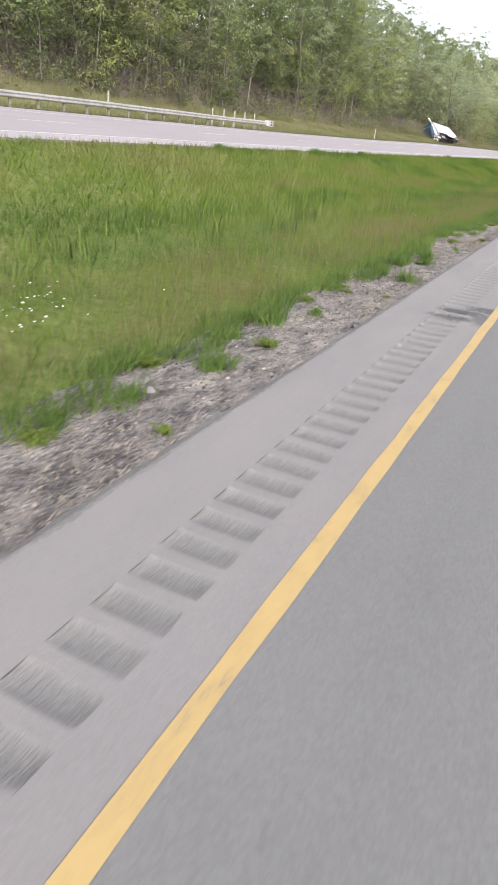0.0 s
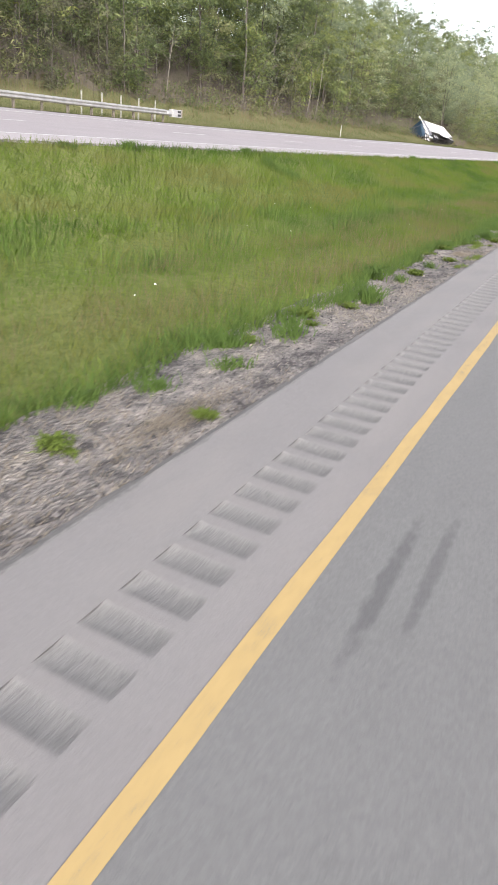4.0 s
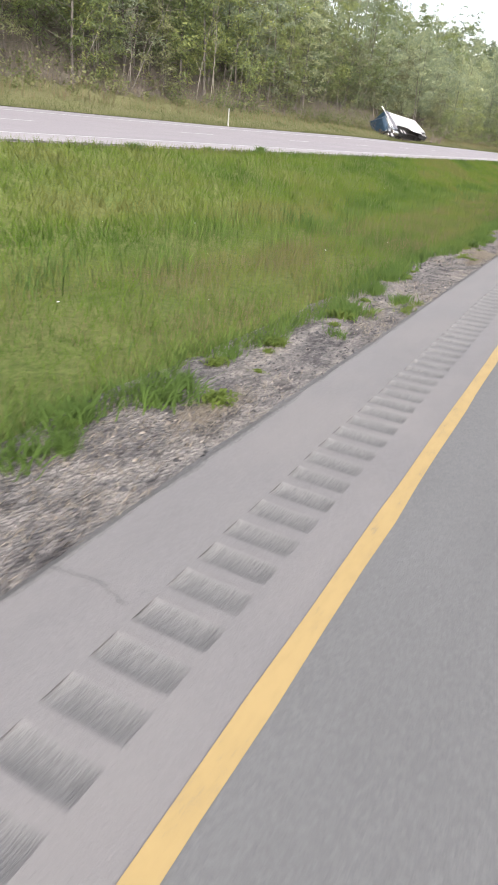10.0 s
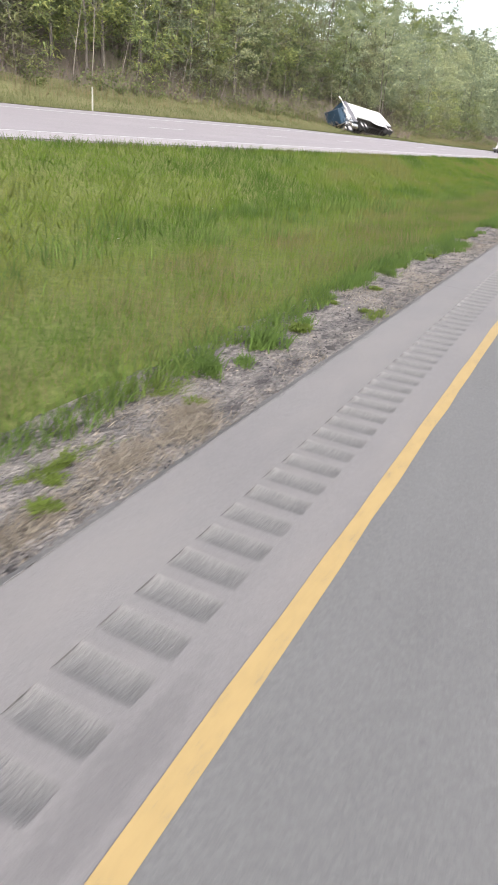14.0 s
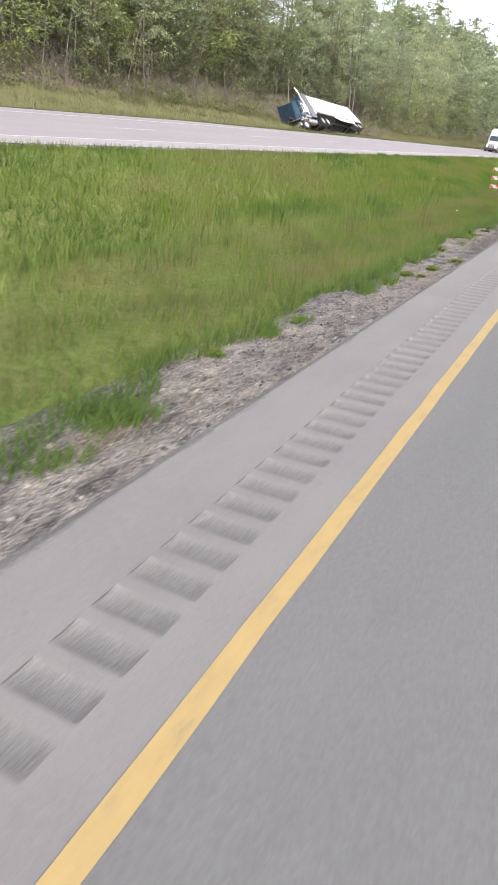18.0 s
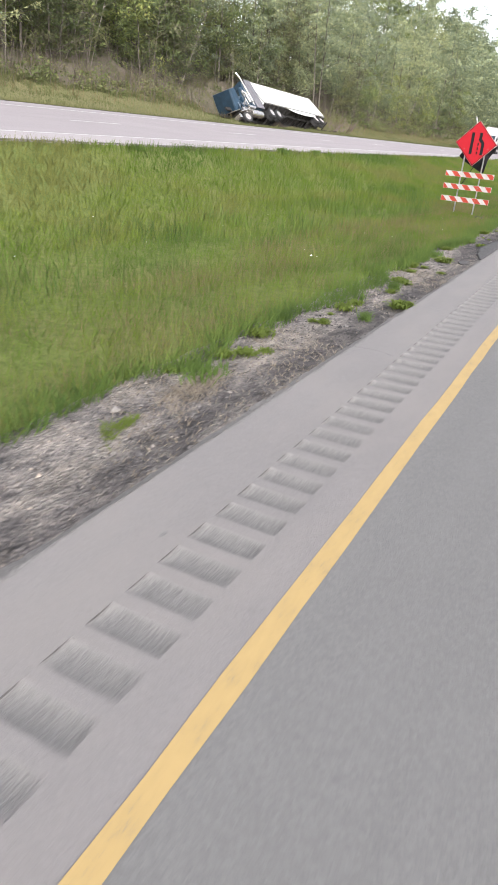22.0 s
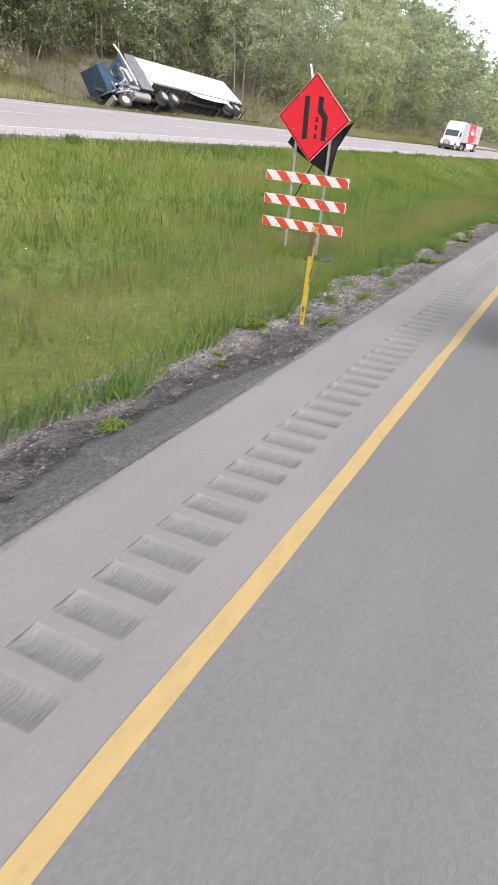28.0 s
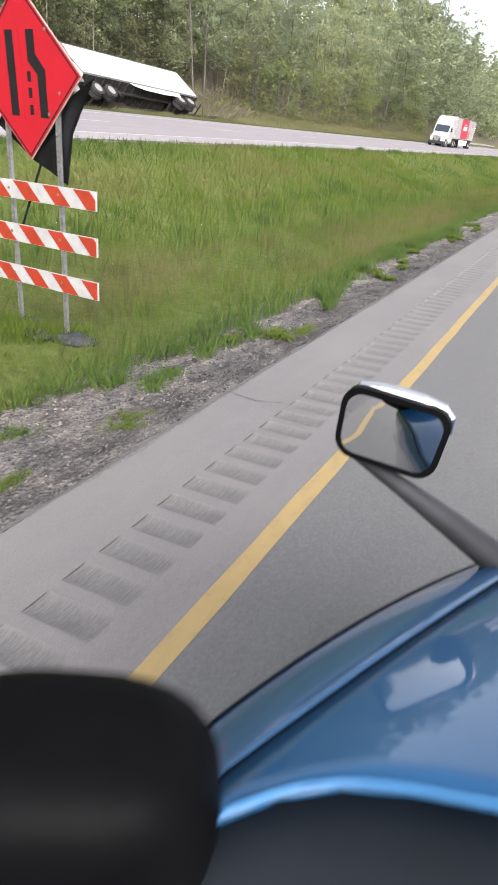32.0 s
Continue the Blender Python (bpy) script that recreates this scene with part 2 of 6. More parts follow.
STRAW = leafy("dry_straw", (0.200, 0.160, 0.116), (0.288, 0.244, 0.188), (0.344, 0.300, 0.240), patch=0.3, translucent=0.1)
FLOWER = plain("white_petals", (0.8, 0.8, 0.74), 0.7)
LEAF = leafy("spring_leaves", (0.143, 0.163, 0.094), (0.155, 0.198, 0.094), (0.204, 0.254, 0.106), (0.276, 0.328, 0.116), (0.398, 0.418, 0.143), patch=0.42, tree=True, translucent=0.45)
OLIVE_LEAF = leafy("olive_leaves", (0.163, 0.163, 0.107), (0.203, 0.210, 0.119), (0.255, 0.268, 0.136), (0.324, 0.332, 0.154), patch=0.5, tree=True, translucent=0.45)
# sage tone paled and blued so the colour carries distance haze
LEAF_HAZED = leafy("hazed_sage_leaves", (0.222, 0.266, 0.188), (0.318, 0.369, 0.240), (0.422, 0.470, 0.272), (0.566, 0.577, 0.302), patch=0.4, tree=True, translucent=0.45)
DULL_GRASS = leafy("dull_verge_grass", (0.092, 0.110, 0.037), (0.138, 0.152, 0.055), (0.193, 0.184, 0.083), patch=0.6, scale=0.4)
BRUSH_LEAF = leafy("brush_leaves", (0.09, 0.11, 0.045), (0.15, 0.175, 0.065), (0.21, 0.20, 0.10), patch=0.5, scale=0.4)


def soil_mat(name, green, brown, scale):
    m = Mat(name, 0.95, 0, 0.15)
    n = m.noise(scale, 6, 0.65)
    f = m.noise(scale * 14, 4, 0.7)
    c = m.ramp(n, (0.36, green), (0.62, brown))
    c = m.mix(0.5, c, m.ramp(f, (0.3, tuple(x * 0.5 for x in green)), (0.7, tuple(min(1, x * 1.4) for x in brown))))
    m.color(c)
    m.bump(f, 0.8, 0.05)
    return m.m


TURF = soil_mat("meadow_turf", (0.085, 0.13, 0.028), (0.14, 0.15, 0.05), 0.5)
HILL = soil_mat("wooded_slope", (0.12, 0.12, 0.072), (0.16, 0.132, 0.105), 0.25)
VERGE = soil_mat("mown_verge", (0.11, 0.13, 0.045), (0.18, 0.165, 0.085), 0.6)


def bark_mat(name, dark, lite):
    m = Mat(name, 0.9, 0, 0.2)
    n = m.noise(5, 5, 0.7, m.stretch(3.0, 3.0, 0.5))
    c = m.ramp(n, (0.35, dark), (0.65, lite))
    c = m.mix(m.math('MULTIPLY', m.object_random(), 0.25), c, (0.165, 0.148, 0.128))
    m.color(c)
    m.bump(n, 0.6, 0.03)
    return m.m


BARK = bark_mat("grey_bark", (0.06, 0.052, 0.045), (0.135, 0.12, 0.103))
TWIG = bark_mat("brush_stems", (0.13, 0.10, 0.088), (0.215, 0.172, 0.155))


# ---- helpers ----
def mesh_of(name, verts, faces, *mats, index=None, smooth=False):
    """A mesh from arrays of places and of corners (all faces with the same number of corners)."""
    me = bpy.data.meshes.new(name)
    v, f = np.asarray(verts, dtype=np.float32), np.asarray(faces, dtype=np.int32)
    k = f.shape[1]
    me.vertices.add(len(v))
    me.vertices.foreach_set("co", v.ravel())
    me.loops.add(f.size)
    me.loops.foreach_set("vertex_index", f.ravel())
    me.polygons.add(len(f))
    me.polygons.foreach_set("loop_start", np.arange(0, f.size, k, dtype=np.int32))
    me.polygons.foreach_set("loop_total", np.full(len(f), k, dtype=np.int32))
    for mt in mats:
        me.materials.append(mt)
    if index is not None:
        me.polygons.foreach_set("material_index", np.asarray(index, dtype=np.int32))
    if smooth:
        me.polygons.foreach_set("use_smooth", np.ones(len(f), dtype=bool))
    me.update(calc_edges=True)
    me.validate()
    return me


def soft_normals(me, nrm):
    """Vertex normals that let many thin leaves take the light as one soft mass."""
    nrm = np.asarray(nrm, dtype=np.float32)
    nrm = nrm / np.maximum(np.linalg.norm(nrm, axis=1), 1e-6)[:, None]
    me.polygons.foreach_set("use_smooth", np.ones(len(me.polygons), dtype=bool))
    me.normals_split_custom_set_from_vertices(nrm)
    return me


def faced(v, f, way):
    """The faces f, each wound so that it looks along way (one direction, or one for each vertex)."""
    v, f = np.asarray(v), np.asarray(f)
    n = np.cross(v[f[:, 1]] - v[f[:, 0]], v[f[:, 2]] - v[f[:, 0]])
    way = np.asarray(way, float)
    back = (n * (way[f[:, 0]] if way.ndim == 2 else way)).sum(1) < 0
    f = f.copy()
    f[back] = f[back][:, ::-1]
    return f


def part(name, bm, material, parent=None, label="", smooth=False):
    """Links a bmesh as one mesh object under a thing or a part."""
    me = bpy.data.meshes.new(name)
    bm.to_mesh(me)
    bm.free()
    me.materials.append(material)
    if smooth:
        me.polygons.foreach_set("use_smooth", np.ones(len(me.polygons), dtype=bool))
    ob = new(name, me)
    ob.parent = parent
    return tagged(ob, label)


def part_mesh(name, me, parent=None, label=""):
    ob = new(name, me)
    ob.parent = parent
    return tagged(ob, label)


def thing(name, m, label, category, group="", kind=""):
    ob = new(name)
    ob.empty_display_size = 0.2
    ob.matrix_world = m
    return tagged(ob, label, category, group, kind)


def box(sx, sy, sz, at=(0, 0, 0), bevel=0.0, turn=None, seg=2):
    """A box of that size round its place, with bevelled edges."""
    bm = bmesh.new()
    bmesh.ops.create_cube(bm, size=1.0)
    bmesh.ops.scale(bm, vec=(sx, sy, sz), verts=bm.verts)
    if bevel:
        bmesh.ops.bevel(bm, geom=bm.edges[:], offset=bevel, segments=seg, affect='EDGES', profile=0.6)
    if turn is not None:
        bmesh.ops.transform(bm, matrix=turn, verts=bm.verts)
    bmesh.ops.translate(bm, vec=at, verts=bm.verts)
    return bm


def prism(outline, depth, axis='y', at=0.0, bevel=0.0):
    """A flat outline (pairs) pushed out by depth along an axis, from at."""
    bm = bmesh.new()
    put = {'y': lambda a, b, d: (a, d, b), 'x': lambda a, b, d: (d, a, b), 'z': lambda a, b, d: (a, b, d)}[axis]
    lo = [bm.verts.new(put(a, b, at)) for a, b in outline]
    hi = [bm.verts.new(put(a, b, at + depth)) for a, b in outline]
    bm.faces.new(lo)
    bm.faces.new(hi[::-1])
    for i in range(len(lo)):
        j = (i + 1) % len(lo)
        bm.faces.new((lo[j], lo[i], hi[i], hi[j]))
    bmesh.ops.recalc_face_normals(bm, faces=bm.faces)
    if bevel:
        bmesh.ops.bevel(bm, geom=bm.edges[:], offset=bevel, segments=2, affect='EDGES')
    return bm


def tube(points, radii, sides=8, closed=True):
    """A round rod along a line of points, with a radius at each."""
    bm = bmesh.new()
    pts = [Vector(p) for p in points]
    rings = []
    for i, p in enumerate(pts):
        d = (pts[min(i + 1, len(pts) - 1)] - pts[max(i - 1, 0)]).normalized()
        a = d.cross(Vector((0, 0, 1)) if abs(d.z) < 0.9 else Vector((1, 0, 0))).normalized()
        b = d.cross(a)
        r = radii[i] if hasattr(radii, "__len__") else radii
        rings.append([bm.verts.new(p + (a * math.cos(2 * math.pi * k / sides) + b * math.sin(2 * math.pi * k / sides)) * r) for k in range(sides)])
    for r0, r1 in zip(rings, rings[1:]):
        for k in range(sides):
            bm.faces.new((r0[k], r0[(k + 1) % sides], r1[(k + 1) % sides], r1[k]))
    if closed:
        bm.faces.new(rings[0][::-1])
        bm.faces.new(rings[-1])
    bmesh.ops.recalc_face_normals(bm, faces=bm.faces)
    return bm


def turned(profile, sides=24, axis='x', at=(0, 0, 0)):
    """A turned body: pairs of (along the axis, radius)."""
    bm = bmesh.new()
    rings = []
    for h, r in profile:
        ring = []
        for k in range(sides):
            a = 2 * math.pi * k / sides
            c, s = r * math.cos(a), r * math.sin(a)
            ring.append(bm.verts.new({'x': (h, c, s), 'y': (c, h, s), 'z': (c, s, h)}[axis]))
        rings.append(ring)
    for r0, r1 in zip(rings, rings[1:]):
        for k in range(sides):
            bm.faces.new((r0[k], r0[(k + 1) % sides], r1[(k + 1) % sides], r1[k]))
    bm.faces.new(rings[0])
    bm.faces.new(rings[-1])
    bmesh.ops.recalc_face_normals(bm, faces=bm.faces)
    bmesh.ops.translate(bm, vec=at, verts=bm.verts)
    return bm


def joined(*bms):
    out = bmesh.new()
    for b in bms:
        me = bpy.data.meshes.new("joined")
        b.to_mesh(me)
        b.free()
        out.from_mesh(me)
        bpy.data.meshes.remove(me)
    return out


# ---- the ground ----
Y0, Y1 = -135.0, 420.0
PROFILE_X = (-140, -95, -70, -54, -43, -36, -32, -29, -26.5, -25.0, -24.0, -12.0, -11.6, -10.2, -8.7, -7.2, -5.4, -3.8, -2.7, -1.9, -1.28)
PROFILE_Z = (26, 21, 16.5, 12, 8.2, 5.4, 4.0, 3.1, 2.4, 2.2, 2.28, 1.53, 1.40, 0.85, 0.30, -0.02, -0.12, -0.12, -0.09, -0.07, -0.035)


def lift(x, y):
    """How the far carriageway rises along the way ahead, more on its outer side."""
    inner = np.interp(y, (-90, -30, 10, 40, 100, 200), (-0.15, 0.0, 0.17, 0.37, 0.49, 0.55))
    outer = np.interp(y, (-90, -49, -21, 5, 40, 100, 180), (-0.38, -0.23, 0.0, 0.37, 0.54, 0.77, 1.3))
    s = np.clip((-np.asarray(x) - 7.0) / 5.0, 0, 1)
    k = np.clip((-np.asarray(x) - 12.0) / 12.0, 0, 1)
    return s * (inner * (1 - k) + outer * k)


def bumps(x, y, a):
    return a * (np.sin(x * 1.7 + y * 0.61) * np.cos(y * 0.93 - x * 0.4) + 0.5 * np.sin(y * 2.3 + x * 3.1))


def ground_z(x, y):
    x, y = np.asarray(x, float), np.asarray(y, float)
    z = np.interp(x, PROFILE_X, PROFILE_Z) + lift(x, y)
    rough = np.where(x < -26, np.clip((-26 - x) * 0.05, 0, 0.45), np.where((x > -11.2) & (x < -3.2), 0.05, 0.012))
    dip = 1.0 * np.exp(-((x + 30.6) / 2.3) ** 2) * np.clip((y - 31) / 5, 0, 1) * np.clip((62 - y) / 5, 0, 1)
    dip = dip + 2.1 * np.exp(-((x + 32.8) / 1.7) ** 2) * np.clip((y - 33) / 4, 0, 1) * np.clip((47 - y) / 5, 0, 1)
    dip = dip + 0.75 * np.exp(-((x + 30.2) / 2.0) ** 2) * np.clip((y - 29) / 4, 0, 1) * np.clip((45 - y) / 5, 0, 1)
    return z - dip + bumps(x, y, rough) * np.where((x < -24.1) | (x > -11.7), 1, 0)


LATTICE = np.random.default_rng(5).uniform(-1, 1, (64, 64))


def lumps(x, y, size):
    """Smooth random relief, from -1 to 1, with lumps of about that size."""
    x, y = np.asarray(x, float) / size, np.asarray(y, float) / size
    i, j = np.floor(x).astype(int), np.floor(y).astype(int)
    a, b = x - i, y - j
    a, b = a * a * (3 - 2 * a), b * b * (3 - 2 * b)
    g = lambda p, q: LATTICE[p % 64, q % 64]
    return (g(i, j) * (1 - a) + g(i + 1, j) * a) * (1 - b) + (g(i, j + 1) * (1 - a) + g(i + 1, j + 1) * a) * b


def gravel_z(x, y):
    """The churned gravel strip: lumps and shallow runs along the paving."""
    x = np.asarray(x, float)
    calm = np.clip((-1.3 - x) / 0.12, 0, 1)
    return ground_z(x, y) + calm * (0.02 * lumps(x, np.asarray(y) * 0.6, 0.21) + 0.012 * lumps(x + 9, np.asarray(y) * 0.7, 0.09)) + bumps(x * 3, np.asarray(y) * 3.7, 0.006)


def sheet(name, xs, ys, material, label, category, zf=ground_z, kind="structure", smooth=True):
    X, Y = np.meshgrid(np.asarray(xs, float), np.asarray(ys, float), indexing="ij")
    Z = zf(X, Y)
    v = np.stack([X, Y, Z], -1).reshape(-1, 3)
    ny = len(ys)
    i, j = np.meshgrid(np.arange(len(xs) - 1), np.arange(ny - 1), indexing="ij")
    a = (i * ny + j).ravel()
    f = np.stack([a, a + ny, a + ny + 1, a + 1], 1)
    ob = new(name, mesh_of(name, v, f, material, smooth=smooth))
    return tagged(ob, label, category, kind=kind)


YS = np.arange(Y0, Y1 + 0.1, 1.0)
sheet("ground_median", np.concatenate([np.linspace(-11.84, -2.8, 24), [-2.7]]), YS, TURF, "green grass median sloping up to the far carriageway", "median",
      zf=lambda x, y: ground_z(x, y) - 0.09 * (x > -2.75))
sheet("ground_gravel", np.linspace(-3.1, -1.28, 27), np.concatenate([np.arange(Y0, -101, 1.0), np.arange(-101, 30, 0.1), np.arange(30, Y1, 1.0)]), GRAVEL, "strip of broken grey gravel along the paved edge", "gravel verge",
      zf=lambda x, y: gravel_z(x, y) - np.clip((-2.78 - x) * 0.4, 0, 0.1))
sheet("ground_far_gravel", (-12.0, -11.9, -11.84), YS, GRAVEL, "thin gravel strip beside the far carriageway", "gravel verge")
sheet("ground_verge", np.linspace(-31, -24.0, 14), YS, VERGE, "grassy verge beyond the far carriageway", "verge")
sheet("ground_hill", np.concatenate([np.linspace(-140, -60, 8), np.linspace(-56, -31, 14)]), YS, HILL, "wooded slope covered with leaf litter", "hillside")
sheet("ground_right", (8.6, 12, 20, 40, 140), YS[::4], VERGE, "flat grassy ground beside the road", "ground",
      zf=lambda x, y: -0.03 - np.clip(x - 9, 0, 12) * 0.06)
sheet("ground_distance", (-2600, -800, -140), (-1500, -135, 420, 3000), HILL, "distant wooded land", "distance", zf=lambda x, y: 26 + 0 * x)
sheet("ground_beyond", (-140, -60, -23, 140, 900, 2600), (420, 700, 3000), VERGE, "distant grassy land ahead", "distance", zf=lambda x, y: np.interp(x, (-140, -60, -23, 0, 140), (26, 14, 3.2, -0.3, -0.75)))
sheet("ground_back", (-140, -60, -23, 140, 900, 2600), (-1500, -500, -135), VERGE, "distant grassy land behind", "distance", zf=lambda x, y: np.interp(x, (-140, -60, -23, 0, 140), (26, 14, 2.1, -0.3, -0.75)))
sheet("ground_side", (140, 900, 2600), (-135, 420), VERGE, "distant flat grassy land", "distance", zf=lambda x, y: -0.75 + 0 * x)

# the near road: lane surface, paved shoulder, milled strip, lines
flat = lambda h: (lambda x, y: h + 0 * x)
sheet("road_near", (0.06, 3.9, 7.5, 8.6), YS[::3], LANE, "worn grey asphalt driving lanes", "road", zf=flat(0.0))
sheet("road_shoulder_outer", (-1.3, -1.0, -0.722), YS[::3], SHOULDER, "pale grey paved shoulder outside the milled strip", "shoulder", zf=flat(0.0))
sheet("road_shoulder_inner", (-0.29, 0.06), YS[::3], SHOULDER, "pale grey paved shoulder beside the yellow line", "shoulder", zf=flat(0.0))
PITCH, GW, GD = 0.305, 0.205, 0.016


def rumble_strip():
    """Milled dents across the shoulder: round-bottomed, upright at the outer end, running out at the inner end."""
    n = int((260 - Y0) / PITCH)
    m = 8
    s = np.linspace(0, 1, m)
    dent = -GD * (1 - (2 * s - 1) ** 2) ** 0.75
    xa, xb = -0.722, -0.29
    v, f, mi = [], [], []
    for k in range(n):
        y = Y0 + k * PITCH + 0.1012
        jit = random.uniform(0.0, 0.014)
        deep = random.uniform(0.8, 1.15)
        b = len(v)
        for x, amount in ((xa + jit, 0.0), (xa + jit, 0.85), (xa + jit + 0.08, 1.0), (-0.40, 0.95), (-0.325 + jit, 0.7), (xb, 0.0)):
            for a, d in zip(s, dent):
                v.append((x, y + a * GW, d * amount * deep))
        for r in range(5):
            for i in range(m - 1):
                c = b + r * m + i
                f.append((c, c + m, c + m + 1, c + 1))
                # the upright outer end has its undercut shadow put in as dark colour
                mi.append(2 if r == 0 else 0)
        c = len(v)
        v += [(xa, y + GW, 0), (xb, y + GW, 0), (xb, y + PITCH, 0), (xa, y + PITCH, 0), (xa, y, 0), (xa + jit, y, 0), (xa + jit, y + GW, 0)]
        f += [(c, c + 1, c + 2, c + 3), (c + 4, c + 5, c + 6, c)]
        mi += [1, 1]
    ob = new("road_rumble_strip", mesh_of("road_rumble_strip", v, f, MILLED, SHOULDER, SHADE_DIRT, index=mi))
    tagged(ob, "row of milled rumble dents in the grey shoulder", "rumble strip", kind="structure")
    sheet("road_shoulder_far", (-0.722, -0.29), (260 - PITCH, Y1), SHOULDER, "pale grey paved shoulder far ahead", "shoulder", zf=flat(0.0))


rumble_strip()


def ragged_edge():
    """Dust and crumbs that lap over the edge of the paving in a torn line."""
    ys = np.arange(-104, 40, 0.06)
    lap = -1.28 + 0.02 * lumps(ys * 0 + 3, ys, 0.9) + 0.018 * lumps(ys * 0 + 7, ys, 0.22) + 0.01 * lumps(ys * 0 + 11, ys, 0.07)
    cols = [(-1.42 + 0 * ys, gravel_z(-1.42 + 0 * ys, ys) - 0.01), (-1.325 + 0 * ys, 0 * ys - 0.012), (-1.295 + 0 * ys, 0.006 + 0 * ys), (lap, 0.003 + 0 * ys)]
    v = np.concatenate([np.stack([x, ys, z], 1) for x, z in cols])
    n = len(ys)
    i = np.arange(n - 1)
    f = np.concatenate([np.stack([k * n + i, (k + 1) * n + i, (k + 1) * n + i + 1, k * n + i + 1], 1) for k in range(3)])
    ob = new("ground_paved_edge", mesh_of("ground_paved_edge", v, f, EDGE_DUST))
    tagged(ob, "crumbling dusty edge between the paving and the gravel", "paved edge", kind="structure")


ragged_edge()


def stripe(name, x0, x1, ya, yb, material, label, z=0.004, wobble=0.004, step=0.6, zf=None):
    ys = np.arange(ya, yb, step)
    rng = np.random.default_rng(int(abs(x0) * 1000))
    l = x0 + rng.normal(0, wobble, len(ys))
    r = x1 + rng.normal(0, wobble, len(ys))
    zz = (lambda x, y: z + 0 * x) if zf is None else (lambda x, y: zf(x, y) + 0.006)
    v = np.concatenate([np.stack([l, ys, zz(l, ys)], 1), np.stack([r, ys, zz(r, ys)], 1)])
    n = len(ys)
    a = np.arange(n - 1)
    f = np.stack([a, a + n, a + n + 1, a + 1], 1)
    ob = new(name, mesh_of(name, v, f, material))
    return tagged(ob, label, "road marking", kind="structure")


stripe("road_yellow_line", 0.0, 0.118, Y0, Y1, YELLOW_LINE, "solid yellow edge line, slightly worn")
for y in np.arange(Y0 + 4, Y1, 12.2):
    stripe("road_white_dash", 3.72, 3.84, y, y + 3.6, WHITE_LINE, "white lane dash")
stripe("road_white_line", 7.5, 7.62, Y0, Y1, WHITE_LINE, "solid white edge line")

# the far road
FAR_IN, FAR_OUT = -12.0, -24.0
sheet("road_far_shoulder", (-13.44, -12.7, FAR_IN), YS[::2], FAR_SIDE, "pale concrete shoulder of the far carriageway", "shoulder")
# the strip's dark colour stands for soil and the grass's shadow together
sheet("ground_far_edge", (-24.3, FAR_OUT), YS, SHADE_DIRT, "dark line of soil and painted shade along the far paved edge", "soil", zf=lambda x, y: ground_z(x, y) + 0.012)
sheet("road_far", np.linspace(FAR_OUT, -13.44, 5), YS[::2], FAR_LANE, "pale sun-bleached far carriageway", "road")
FAR_LINE = line_mat("bright_line_paint", (0.52, 0.51, 0.51), 0.33)
stripe("road_far_inner_line", -13.6, -13.47, Y0, Y1, FAR_LINE, "pale edge line of the far carriageway", zf=ground_z)
stripe("road_far_outer_line", -22.1, -21.96, Y0, Y1, FAR_LINE, "white outer edge line of the far carriageway", zf=ground_z)
for y in np.arange(Y0 + 2.5, Y1, 12.2):
    stripe("road_far_dash", -17.69, -17.57, y, y + 3.1, FAR_LINE, "white lane dash", zf=ground_z)


# tar patch, stains and cracks lying on the paving
TAR = plain("tar_patch", (0.045, 0.045, 0.048), 0.8, 0, 0.4, 20.0, 0.4)
STAIN = plain("oily_stain", (0.13, 0.127, 0.125), 0.7, 0, 0.3, 30.0, 0.2)


def blot(name, cx, cy, rx, ry, material, label, seed, z=0.006, spikes=0.35):
    """A ragged flat patch."""
    r = np.random.default_rng(seed)
    k = 40
    a = np.linspace(0, 2 * np.pi, k, endpoint=False)
    q = 1 + spikes * np.interp(np.arange(k), np.arange(0, k + 1, 2), r.normal(0, 0.6, k // 2 + 1)) * 0.8
    v = [(cx, cy, z)] + [(cx + rx * math.cos(t) * w, cy + ry * math.sin(t) * w, z) for t, w in zip(a, np.clip(q, 0.3, 1.6))]
    f = [(0, 1 + i, 1 + (i + 1) % k) for i in range(k)]
    ob = new(name, mesh_of(name, v, f, material))
    return tagged(ob, label, "stain", kind="structure")


r0 = random.Random(3)
for i in range(9):
    sy = r0.uniform(-100, 16)
    sx = r0.uniform(-1.2, -0.8)
    blot("road_stain", sx, sy, r0.uniform(0.006, 0.016), r0.uniform(0.012, 0.04), STAIN, "small dark stain on the paving", 10 + i)

def crack(points, width, label):
    """A thin ragged dark crack along a line of places."""
    r = random.Random(len(points))
    l, q = [], []
    for (xa, ya), (xb, yb) in zip(points, points[1:]):
        for k in range(7):
            t = k / 7
            jx, jy = r.uniform(-0.012, 0.012), r.uniform(-0.012, 0.012)
            l.append((xa + (xb - xa) * t + jx, ya + (yb - ya) * t + jy))
    v, f = [], []
    d = Vector((points[-1][0] - points[0][0], points[-1][1] - points[0][1], 0)).normalized()
    n = Vector((-d.y, d.x, 0)) * width
    for (x, y) in l:
        w = r.uniform(0.4, 1.2)
        v += [(x + n.x * w, y + n.y * w, 0.0065), (x - n.x * w, y - n.y * w, 0.0065)]
    for k in range(len(l) - 1):
        f.append((2 * k, 2 * k + 1, 2 * k + 3, 2 * k + 2))
    ob = new("road_crack", mesh_of("road_crack", v, f, TAR))
    tagged(ob, label, "crack", kind="structure")


crack([(-1.3, 9.35), (-1.0, 9.3), (-0.75, 9.42)], 0.006, "thin crack across the shoulder")
for cy in (-88, -61, -37, -12):
    crack([(-1.3, cy), (-1.05, cy + 0.05), (-0.75, cy - 0.03)], 0.003, "thin crack across the shoulder")


